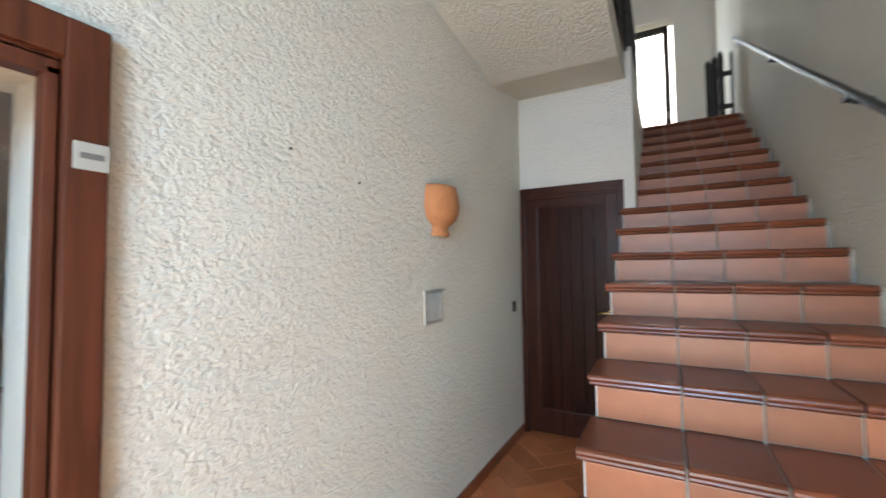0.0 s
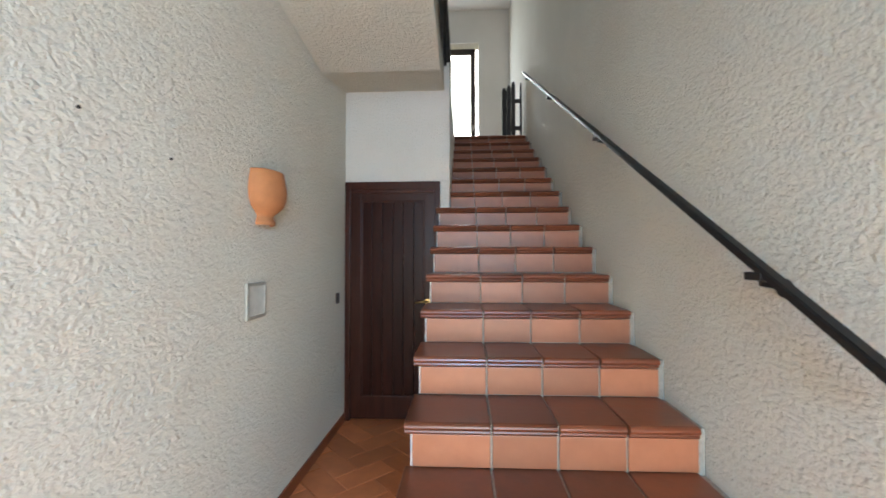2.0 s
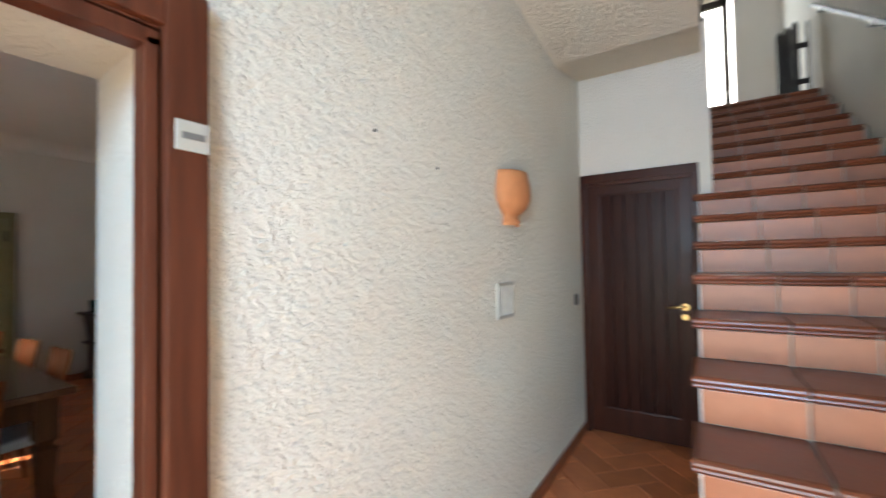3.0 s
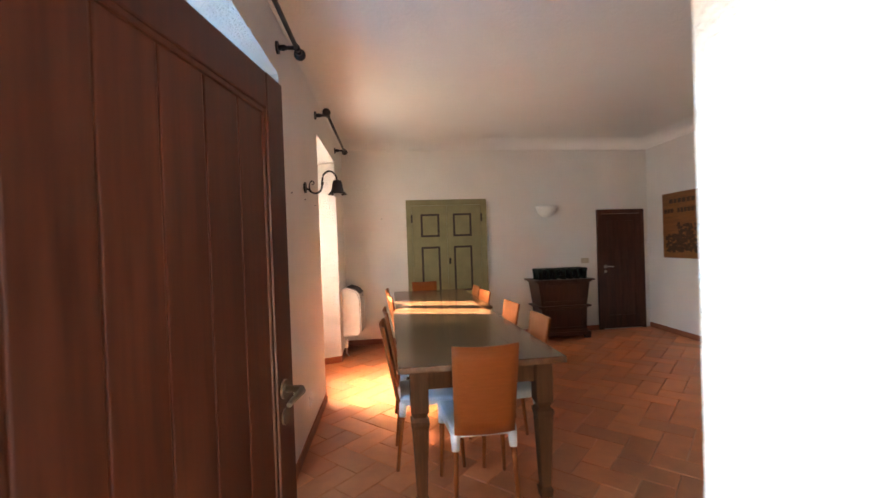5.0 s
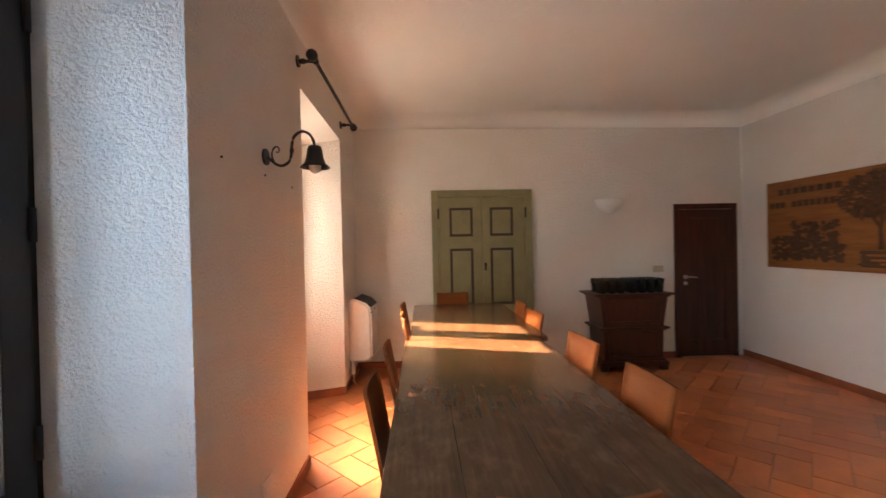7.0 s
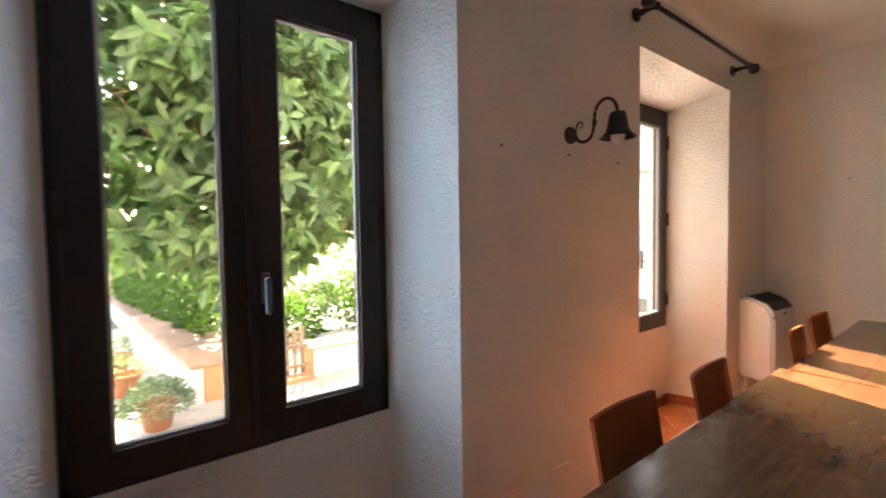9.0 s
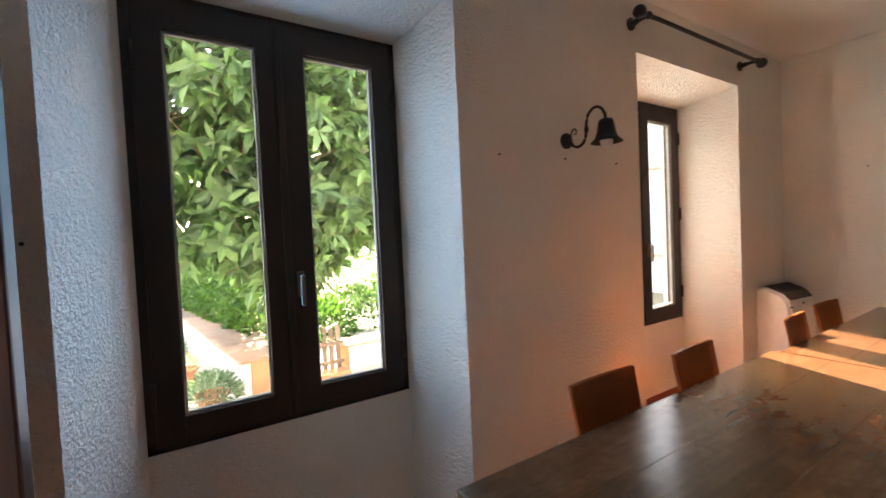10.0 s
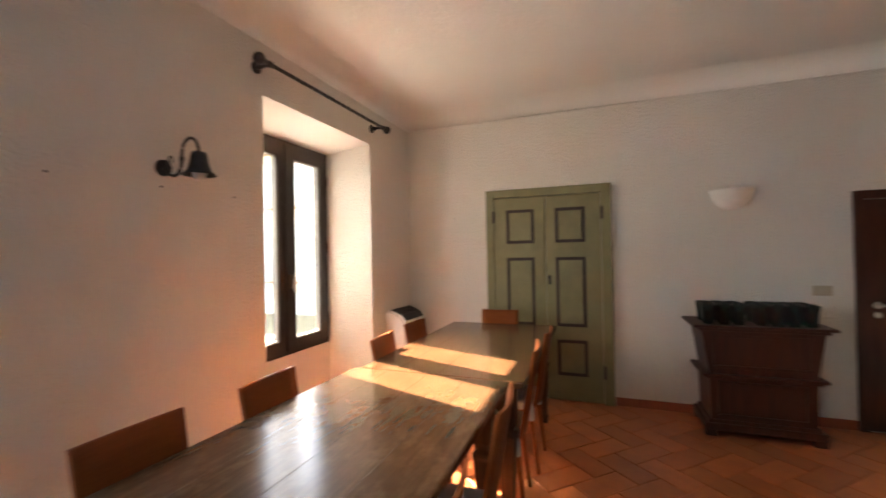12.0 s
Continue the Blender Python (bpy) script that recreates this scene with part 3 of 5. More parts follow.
# green double door
g = thing("door_4", "olive green panelled double door with brown mouldings, closed", "door", kind="structure")
bm = bmesh.new()
for q in ((0.885, 0.965, 0, 2.05), (1.976, 2.067, 0, 2.05)):
    box(bm, q[0], q[1], NY - 0.05, NY - 0.001, q[2], q[3], 0.006)
box(bm, 0.964, 1.977, NY - 0.049, NY - 0.001, 1.97, 2.05, 0.006)
part("casing", bm, M_GREEN, g)
for x0, x1, c in ((0.967, 1.47, 1.227), (1.474, 1.974, 1.7)):
    lf = part("leaf", B(x0, x1, NY - 0.04, NY - 0.004, 0.012, 1.967, 0.004), M_GREEN, g)
    for z0, z1 in ((1.51, 1.845), (0.71, 1.372), (0.245, 0.585)):
        a, b = c - 0.137, c + 0.137
        bm = bmesh.new()
        for q in ((a, a + 0.03, z0, z1), (b - 0.03, b, z0, z1), (a + 0.028, b - 0.028, z0, z0 + 0.03), (a + 0.028, b - 0.028, z1 - 0.03, z1)):
            box(bm, q[0], q[1], NY - 0.048, NY - 0.039, q[2], q[3], 0.004)
        part("moulding", bm, M_BROWNP, lf, "dark brown painted moulding")
        part("panel", B(a + 0.04, b - 0.04, NY - 0.044, NY - 0.039, z0 + 0.04, z1 - 0.04, 0.003), M_GREEN, lf)
    for hz in (0.3, 1.78):
        hx = x0 - 0.004 if x0 < 1.2 else x1 + 0.012
        part("hinge", B(hx - 0.012, hx + 0.012, NY - 0.056, NY - 0.039, hz - 0.06, hz + 0.06, 0.003), M_BROWNP, lf, "brown iron hinge")
bm = tube(bmesh.new(), [(1.505, NY - 0.04, 1.18), (1.505, NY - 0.07, 1.18)], [0.008, 0.016])
box(bm, 1.492, 1.518, NY - 0.046, NY - 0.039, 1.11, 1.2, 0.004)
part("knob", bm, M_IRON, g, "small dark door knob on a plate")

# skirting
def skirt(name, x0, x1, y0, y1):
    return structure(name, B(x0, x1, y0, y1, -0.005, 0.075, 0.003), M_SKIRT, "reddish terracotta skirting", "skirting")


T = 0.012
skirt("baseboard_north_1", 0.0, 0.88, NY - T, NY)
skirt("baseboard_north_2", 2.07, 3.797, NY - T, NY)
skirt("baseboard_east", RX - T, RX, SY1, NY - T)
skirt("baseboard_west_1", 0, T, SY1, WINDOWS[0][0])
skirt("baseboard_west_2", 0, T, WINDOWS[0][1], WINDOWS[1][0])
skirt("baseboard_west_3", 0, T, WINDOWS[1][1], NY - T)
for i, w in enumerate(WINDOWS):
    skirt("baseboard_recess_%d" % (i + 1), FX - 0.005, FX + T, w[2], w[3])
    for a, b, s in ((w[0], w[2], 1), (w[1], w[3], -1)):
        bm = prism(bmesh.new(), [(0, a), (FX, b), (FX, b + s * T), (0, a + s * T)], "z", -0.005, 0.075)
        structure("baseboard_reveal_%d" % (i + 1), bm, M_SKIRT, "reddish terracotta skirting", "skirting")
skirt("baseboard_hall", 1.2, DWX - 0.032, SY0 - T, SY0)
skirt("baseboard_south", 1.15, RX - T, SY1, SY1 + T)


# ---- dining table ----
def dining_table(x0, x1, y0, y1, label):
    t = thing("dining_table", label, "table", group="tables end to end")
    z = 0.79
    xs = [x0 + (x1 - x0) * f for f in (0, 0.24, 0.51, 0.76, 1)]
    for i, (a, b) in enumerate(zip(xs, xs[1:])):
        bm = B(a + (0.0004 if i else 0), b - (0.0004 if i < 3 else 0), y0 + 0.001, y1 - 0.001, z - 0.034, z, 0.0012)
        part("board", bm, M_TABLE, t)
    bm = bmesh.new()
    for q in ((x0 - 0.006, x0 + 0.012, y0 - 0.004, y1 + 0.0), (x1 - 0.012, x1 + 0.006, y0 - 0.004, y1 + 0.0), (x0, x1, y0 - 0.006, y0 + 0.012)):
        box(bm, *q, z - 0.036, z - 0.002, 0.007)
    part("edge_moulding", bm, M_TABLE, t)
    bm = bmesh.new()
    i = 0.085
    for q in ((x0 + i, x0 + i + 0.025, y0 + 0.12, y1 - 0.12), (x1 - i - 0.025, x1 - i, y0 + 0.12, y1 - 0.12), (x0 + i, x1 - i, y0 + 0.085, y0 + 0.11), (x0 + i, x1 - i, y1 - 0.11, y1 - 0.085)):
        box(bm, *q, z - 0.15, z - 0.035, 0.003)
    part("apron", bm, M_LEG, t)

    def leg(x, y):
        bm = bmesh.new()
        prof = [(0.047, 0.79 - 0.036), (0.047, 0.53), (0.038, 0.515), (0.032, 0.5), (0.048, 0.483), (0.048, 0.463), (0.043, 0.445), (0.027, 0.06), (0.036, 0.045), (0.031, 0.0)]
        rings = [[bm.verts.new((x + sx * r, y + sy * r, zz)) for sx, sy in ((-1, -1), (1, -1), (1, 1), (-1, 1))] for r, zz in prof]
        for a, b in zip(rings, rings[1:]):
            for k in range(4):
                bm.faces.new((a[k], a[(k + 1) % 4], b[(k + 1) % 4], b[k]))
        bm.faces.new(rings[0])
        bm.faces.new(rings[-1])
        bmesh.ops.bevel(bm, geom=[e for e in bm.edges if abs(e.verts[0].co.z - e.verts[1].co.z) > 0.001], offset=0.004, segments=2, affect="EDGES")
        part("leg", bm, M_LEG, t)
    for y in (y0 + 0.1, y1 - 0.1):
        for x in (x0 + 0.1, x1 - 0.1):
            leg(x, y)


dining_table(0.645, 1.523, 2.585, 4.396, "long worn dark brown wooden dining table with scratched top")
dining_table(0.675, 1.59, 4.406, 6.02, "worn dark brown wooden dining table pushed against another")


# ---- chairs ----
def chair():
    """Origin on the floor under the seat; the sitter faces +y, the back is at -y."""
    c = thing("dining_chair", "orange plywood dining chair with pale blue-grey seat pad", "chair", group="chairs round the table")
    # curved back: bowed across, leaning back, a little narrower below
    bm = bmesh.new()
    W, n, k = 0.352, 8, 6

    def row(side):
        pts = []
        for j in range(k + 1):
            f = j / k
            z = 0.425 + 0.475 * f
            lean = -0.198 - 0.085 * f
            half = 0.158 + 0.012 * f
            r = []
            for i in range(n + 1):
                u = i / n * 2 - 1
                dip = -0.006 * (1 - u * u) if j == k else 0
                r.append(bm.verts.new((u * half, lean - 0.022 * (1 - u * u) + side * 0.0065, z + dip)))
            pts.append(r)
        return pts
    A, Bk = row(-1), row(1)
    for j in range(k):
        for i in range(n):
            bm.faces.new((A[j][i], A[j][i + 1], A[j + 1][i + 1], A[j + 1][i])).smooth = True
            bm.faces.new((Bk[j][i], Bk[j + 1][i], Bk[j + 1][i + 1], Bk[j][i + 1])).smooth = True
    for i in range(n):
        bm.faces.new((A[0][i], Bk[0][i], Bk[0][i + 1], A[0][i + 1]))
        bm.faces.new((A[k][i], A[k][i + 1], Bk[k][i + 1], Bk[k][i]))
    for j in range(k):
        bm.faces.new((A[j][0], A[j + 1][0], Bk[j + 1][0], Bk[j][0]))
        bm.faces.new((A[j][n], Bk[j][n], Bk[j + 1][n], A[j + 1][n]))
    part("backrest", bm, M_PLY, c)
    # seat pad and its skirt with corner sleeves
    bm = bmesh.new()
    rings = []
    for ins, z in ((0.0, 0.405), (0.0, 0.445), (0.008, 0.455), (0.03, 0.46)):
        w0, w1, y0, y1 = 0.17 - ins, 0.205 - ins, -0.19 + ins, 0.205 - ins
        rings.append([bm.verts.new(p) for p in ((-w0, y0, z), (w0, y0, z), (w1, y1, z), (-w1, y1, z))])
    for a, b in zip(rings, rings[1:]):
        for q in range(4):
            bm.faces.new((a[q], a[(q + 1) % 4], b[(q + 1) % 4], b[q]))
    bm.faces.new(rings[0])
    bm.faces.new(rings[-1])
    part("seat", bm, M_SEAT, c, "pale blue-grey seat pad")
    for sx, sy in ((-1, -1), (1, -1), (1, 1), (-1, 1)):
        x, y = sx * (0.15 if sy < 0 else 0.18), sy * 0.172
        ex, ey = x + sx * 0.015, y + sy * (0.05 if sy < 0 else 0.02)
        lg = part("leg", tube(bmesh.new(), [(x, y, 0.42), (ex, ey, 0.0)], [0.017, 0.011], 10), M_PLY, c)
        part("sleeve", tube(bmesh.new(), [(x, y, 0.42), (x + (ex - x) * 0.2, y + (ey - y) * 0.2, 0.335)], [0.026, 0.021], 10), M_SEAT, lg, "pale blue-grey corner sleeve")
    return c


CHAIRS = [(0.845, 3.25, -90), (0.86, 3.825, -87), (0.90, 4.78, -85), (0.87, 5.32, -92),
          (1.345, 3.22, 91), (1.34, 3.845, 94), (1.325, 4.73, 95), (1.34, 5.24, 90),
          (1.075, 2.785, -1), (1.10, 5.85, 183)]
first = chair()
first.matrix_basis = pose(CHAIRS[0][0], CHAIRS[0][1], 0, 0, 0, CHAIRS[0][2])
for x, y, a in CHAIRS[1:]:
    copy_thing(first, pose(x, y, 0, 0, 0, a))


# ---- hall: fittings ----
# terracotta uplighter: half a vase against the wall
cx = 2.735
hs = thing("wall_sconce", "terracotta half-vase uplighter on the rough wall", "wall lamp")
outer = [(0.074, 0.0), (0.08, 0.01), (0.078, 0.02), (0.068, 0.034), (0.068, 0.052), (0.092, 0.068), (0.126, 0.092), (0.147, 0.13), (0.154, 0.17), (0.149, 0.21), (0.138, 0.25), (0.133, 0.275)]
inner = [(r - 0.01, z + 0.004) for r, z in outer[::-1][:-4]]
bm = lathe(bmesh.new(), outer + inner + [(0.0, 0.1)], 24, 180)
bmesh.ops.rotate(bm, verts=bm.verts[:], cent=(0, 0, 0), matrix=Matrix.Rotation(math.pi, 3, "Z"))
bmesh.ops.scale(bm, verts=bm.verts[:], vec=(1, 0.72, 1))
bmesh.ops.translate(bm, verts=bm.verts[:], vec=(cx, SY0 - 0.006, 1.592))
part("shade", bm, M_CLAY, hs)

# ventilation grille
vg = thing("wall_vent", "small grey-white slatted ventilation grille", "vent")
gx0, gx1, gz0, gz1 = 2.57, 2.757, 1.12, 1.3
bm = bmesh.new()
for q in ((gx0, gx0 + 0.016, gz0, gz1), (gx1 - 0.016, gx1, gz0, gz1), (gx0 + 0.014, gx1 - 0.014, gz0, gz0 + 0.016), (gx0 + 0.014, gx1 - 0.014, gz1 - 0.016, gz1)):
    box(bm, q[0], q[1], SY0 - 0.016, SY0 - 0.002, q[2], q[3], 0.003)
part("frame", bm, M_GRILLE, vg)
part("backing", B(gx0 + 0.014, gx1 - 0.014, SY0 - 0.006, SY0 - 0.002, gz0 + 0.014, gz1 - 0.014), M_LETTER, vg)
for i in range(8):
    x = gx0 + 0.026 + i * 0.0182
    part("slat", B(x, x + 0.007, SY0 - 0.013, SY0 - 0.006, gz0 + 0.014, gz1 - 0.014, 0.001), M_GRILLE, vg)


def switch(name, label, m, w, h, mat, keys=2):
    """A plate against a wall, its face towards -y."""
    s = thing(name, label, "switch", m)
    part("plate", B(-w / 2, w / 2, -0.012, -0.001, -h / 2, h / 2, 0.003), mat, s)
    for i in range(keys):
        a = -w * 0.32 + i * w * 0.64 / keys
        part("rocker", B(a + 0.001, a + w * 0.64 / keys - 0.001, -0.016, -0.01, -h * 0.3, h * 0.3, 0.002), M_BLACKP if mat is M_CREAM and keys == 1 else mat, s)
    return s


switch("light_switch", "small dark brown light switch by the understairs door", pose(4.02, SY0, 1.093), 0.075, 0.085, M_BROWNP, 1)
switch("light_switch", "beige three-gang light switch plate beside the end door", pose(3.6, NY, 1.076), 0.125, 0.08, M_CREAM, 3)
switch("wall_socket", "cream wall socket low on the window wall", pose(0, 3.67, 0.285, 0, 0, 90), 0.12, 0.08, M_CERAM, 3)

# handrail on the right of the stairs
hr = thing("handrail", "black square iron handrail on brackets beside the stairs", "handrail")
p0, p1 = Vector((1.45, -1.255, 1.15)), Vector((6.45, -1.255, 4.05))
d = (p1 - p0).normalized()
nrm = Vector((-d.z, 0, d.x))
bm = bmesh.new()
ring = [[bm.verts.new(p + Vector((0, sy * 0.018, 0)) + nrm * sz) for sy, sz in ((-1, -0.013), (1, -0.013), (1, 0.013), (-1, 0.013))] for p in (p0, p1)]
for k in range(4):
    bm.faces.new((ring[0][k], ring[0][(k + 1) % 4], ring[1][(k + 1) % 4], ring[1][k]))
bm.faces.new(ring[0])
bm.faces.new(ring[1])
bmesh.ops.bevel(bm, geom=bm.edges[:], offset=0.004, segments=2, affect="EDGES")
part("rail", bm, M_IRON, hr)
for bx in (1.87, 3.28, 4.7, 6.1):
    z = p0.z + (bx - p0.x) * d.z / d.x
    bm = tube(bmesh.new(), [(bx, -1.256, z - 0.016), (bx, -1.262, z - 0.05), (bx, HY + 0.002, z - 0.062)], 0.008)
    box(bm, bx - 0.035, bx + 0.035, -1.275, -1.235, z - 0.04, z - 0.016, 0.004)
    tube(bm, [(bx, HY + 0.01, z - 0.062), (bx, HY - 0.002, z - 0.062)], 0.028, 14)
    part("bracket", bm, M_IRON, hr)

# railing of the upper flight
ur = thing("stair_railing", "black iron railing along the upper flight", "railing")


def slab_top(x):
    return 3.17 + max(0.0, (4.2 - x)) * 0.12


for i in range(14):
    x = 4.215 - i * 0.12
    part("baluster", B(x - 0.008, x + 0.008, -0.236, -0.22, slab_top(x) - 0.01, slab_top(x) + 0.95, 0.002), M_IRON, ur)
part("post", B(4.245, 4.275, -0.262, -0.232, LZ - 0.05, LZ + 1.05, 0.003), M_IRON, ur)
bm = prism(bmesh.new(), [(4.26, LZ + 0.98), (4.26, LZ + 1.01), (2.6, slab_top(2.6) + 1.0), (2.6, slab_top(2.6) + 0.97)], "y", -0.245, -0.21)
part("top_rail", bm, M_IRON, ur)
bm = prism(bmesh.new(), [(4.26, LZ + 0.1), (4.26, LZ + 0.12), (2.6, slab_top(2.6) + 0.12), (2.6, slab_top(2.6) + 0.1)], "y", -0.236, -0.22)
part("bottom_rail", bm, M_IRON, ur)

for i in range(16):
    x = 4.4 + i * 0.13
    part("baluster", B(x - 0.008, x + 0.008, -0.236, -0.22, LZ - 0.03, LZ + 0.98, 0.002), M_IRON, ur)
part("post", B(6.43, 6.46, -0.245, -0.215, LZ - 0.03, LZ + 1.05, 0.003), M_IRON, ur)
part("top_rail", B(4.26, 6.46, -0.245, -0.21, LZ + 0.98, LZ + 1.01, 0.003), M_IRON, ur)

# dark wooden picket gate at the head of the stairs
pg = thing("picket_gate", "blackened wooden picket gate folded at the stair head", "gate")
for i, (y, w, h) in enumerate(((-1.035, 0.07, 0.86), (-1.105, 0.065, 0.9), (-1.172, 0.06, 0.95), (-1.285, 0.03, 0.93))):
    bm = prism(bmesh.new(), [(y - w / 2, 0), (y + w / 2, 0), (y + w / 2, h - 0.05), (y + w / 6, h), (y - w / 6, h), (y - w / 2, h - 0.05)], "x", 6.9, 6.925)
    bmesh.ops.translate(bm, verts=bm.verts[:], vec=(0, 0, LZ - 0.018))
    part("picket", bm, M_PICKET, pg)
for z in (0.2, 0.62):
    part("crossbar", B(6.926, 6.95, -1.3, -1.0, LZ + z, LZ + z + 0.06, 0.003), M_PICKET, pg)


# ---- dining room: wall fittings ----
def curtain_rod(y0, y1):
    z, x = 2.595, 0.115
    r = thing("curtain_rod", "dark iron curtain rod with ball ends, no curtain", "curtain rod", group="curtain rods")
    part("rod", tube(bmesh.new(), [(x, y0 + 0.02, z), (x, y1 - 0.02, z)], 0.0125, 12), M_IRON, r)
    for y, s in ((y0, 1), (y1, -1)):
        bm = bmesh.new()
        bmesh.ops.create_uvsphere(bm, u_segments=16, v_segments=10, radius=0.036, matrix=Matrix.Translation((x, y - s * 0.012, z)))
        for f in bm.faces:
            f.smooth = True
        tube(bm, [(x, y + s * 0.012, z), (x, y + s * 0.04, z)], [0.022, 0.017], 12)
        part("finial", bm, M_IRON, r)
        yb = y + s * 0.075
        bm = tube(bmesh.new(), [(-0.004, yb, z), (0.012, yb, z)], 0.036, 16)
        tube(bm, [(0.01, yb, z), (0.04, yb, z), (0.06, yb, z), (x, yb, z)], [0.014, 0.018, 0.011, 0.012], 10)
        tube(bm, [(x, yb - 0.01, z), (x, yb + 0.01, z)], 0.02, 12)
        part("bracket", bm, M_IRON, r)


curtain_rod(1.62, 3.14)
curtain_rod(4.265, 5.79)

# swan-neck lamp between the windows
wl = thing("wall_lamp", "dark iron swan-neck wall lamp with bell shade", "wall lamp")
by, bz = 3.752, 1.865
part("backplate", lathe(tube(bmesh.new(), [(0, by, bz), (0.012, by, bz)], 0.04, 18), [(0.0, 0.0), (0.001, 0.0)], 4, 360, (0.006, by, bz)), M_IRON, wl)
def smooth_path(pts, n=5):
    """Points along a curve through pts."""
    v = [Vector(p) for p in pts]
    out = []
    for i in range(len(v) - 1):
        p0, p1, p2, p3 = v[max(i - 1, 0)], v[i], v[i + 1], v[min(i + 2, len(v) - 1)]
        for k in range(n):
            f = k / n
            out.append(0.5 * (2 * p1 + (p2 - p0) * f + (2 * p0 - 5 * p1 + 4 * p2 - p3) * f * f + (3 * p1 - p0 - 3 * p2 + p3) * f ** 3))
    return out + [v[-1]]


arm = smooth_path([(x, by, z) for x, z in ((0.012, 1.862), (0.03, 1.85), (0.055, 1.828), (0.085, 1.821), (0.115, 1.838), (0.129, 1.875), (0.133, 1.925), (0.146, 1.965), (0.18, 1.988), (0.215, 1.978), (0.237, 1.945), (0.242, 1.91))])
part("arm", tube(bmesh.new(), arm, 0.0072, 10), M_IRON, wl)
curl = smooth_path([(x, by, z) for x, z in ((0.05, 1.832), (0.036, 1.862), (0.038, 1.895), (0.055, 1.915), (0.07, 1.905), (0.068, 1.888), (0.056, 1.889))])
part("scroll", tube(bmesh.new(), curl, [0.0055 - 0.003 * i / (len(curl) - 1) for i in range(len(curl))], 8), M_IRON, wl)
part("collar", tube(bmesh.new(), [(0.131, by, 1.885), (0.132, by, 1.905)], 0.0105, 12), M_IRON, wl)
bell = [(0.012, 0.0), (0.03, -0.002), (0.036, -0.02), (0.042, -0.06), (0.052, -0.088), (0.074, -0.108), (0.071, -0.108), (0.049, -0.086), (0.038, -0.058), (0.03, -0.02), (0.0, -0.01)]
part("shade", lathe(bmesh.new(), bell, 24, 360, (0.243, by, 1.917)), M_IRON, wl)
part("bulb", lathe(bmesh.new(), [(0.0, -0.055), (0.02, -0.07), (0.03, -0.1), (0.026, -0.122), (0.012, -0.134), (0.0, -0.136)], 16, 360, (0.243, by, 1.917)), M_CERAM, wl, "frosted bulb, off")

# white half-bowl uplighter on the end wall
us = thing("wall_sconce", "white plaster half-bowl uplighter on the end wall", "wall lamp")
prof = [(0.0, 0.0), (0.05, 0.006), (0.1, 0.035), (0.14, 0.085), (0.16, 0.15), (0.166, 0.168), (0.156, 0.168), (0.148, 0.15), (0.09, 0.045), (0.0, 0.015)]
bm = lathe(bmesh.new(), prof, 24, 180)
bmesh.ops.rotate(bm, verts=bm.verts[:], cent=(0, 0, 0), matrix=Matrix.Rotation(math.pi, 3, "Z"))
bmesh.ops.translate(bm, verts=bm.verts[:], vec=(3.005, NY - 0.001, 1.752))
part("bowl", bm, M_CERAM, us)

# ---- portable air conditioner in the corner ----
ac = thing("air_conditioner", "white wall-hung air unit with sloping black slatted top", "air conditioner", pose(0.125, 6.1, 0, 0, 0, 86))
bm = bmesh.new()
sec = [(-0.13, 0.36), (-0.125, 0.3), (-0.1, 0.262), (-0.06, 0.25), (0.09, 0.25), (0.11, 0.27), (0.11, 0.85), (0.085, 0.878), (0.04, 0.884), (-0.07, 0.84), (-0.112, 0.79), (-0.128, 0.72)]
prism(bm, sec, "x", -0.21, 0.21)
bmesh.ops.bevel(bm, geom=[e for e in bm.edges if abs(e.verts[0].co.x - e.verts[1].co.x) < 1e-5], offset=0.02, segments=3, affect="EDGES")
part("body", bm, M_WHITEP, ac)
# sloping black outlet set into the top front edge
bm = prism(bmesh.new(), [(-0.118, 0.796), (-0.073, 0.848), (0.04, 0.893), (0.06, 0.888), (0.05, 0.87), (-0.06, 0.825)], "x", -0.175, 0.175)
top = part("top_grille", bm, M_BLACKP, ac, "black sloping slatted outlet")
for i in range(6):
    y = -0.062 + i * 0.018
    z = 0.8525 + 0.4 * (y + 0.07)
    part("louvre", B(-0.168, 0.168, y, y + 0.008, z - 0.006, z + 0.006, 0.002), M_BLACKP, top)
part("vent_slot", B(-0.208, -0.17, -0.131, -0.12, 0.742, 0.75, 0.001), M_BLACKP, ac)
part("emblem", B(-0.012, 0.012, -0.131, -0.122, 0.755, 0.768, 0.002), M_BLACKP, ac, "small dark emblem")
part("drain_pipe", tube(bmesh.new(), [(-0.15, 0.08, 0.26), (-0.15, 0.08, 0.19)], 0.014, 12), M_WHITEP, ac)
part("valve", B(-0.172, -0.128, 0.06, 0.1, 0.11, 0.2, 0.008), M_WHITEP, ac, "white boxy pipe valve")
part("pipe", tube(bmesh.new(), [(-0.15, 0.08, 0.12), (-0.15, 0.08, 0.04), (-0.155, 0.05, -0.003)], 0.01, 10), M_STEEL, ac, "bare metal pipe")
part("wall_bracket", B(-0.16, 0.16, 0.105, 0.118, 0.35, 0.75, 0.003), M_STEEL, ac, "metal mounting bracket")

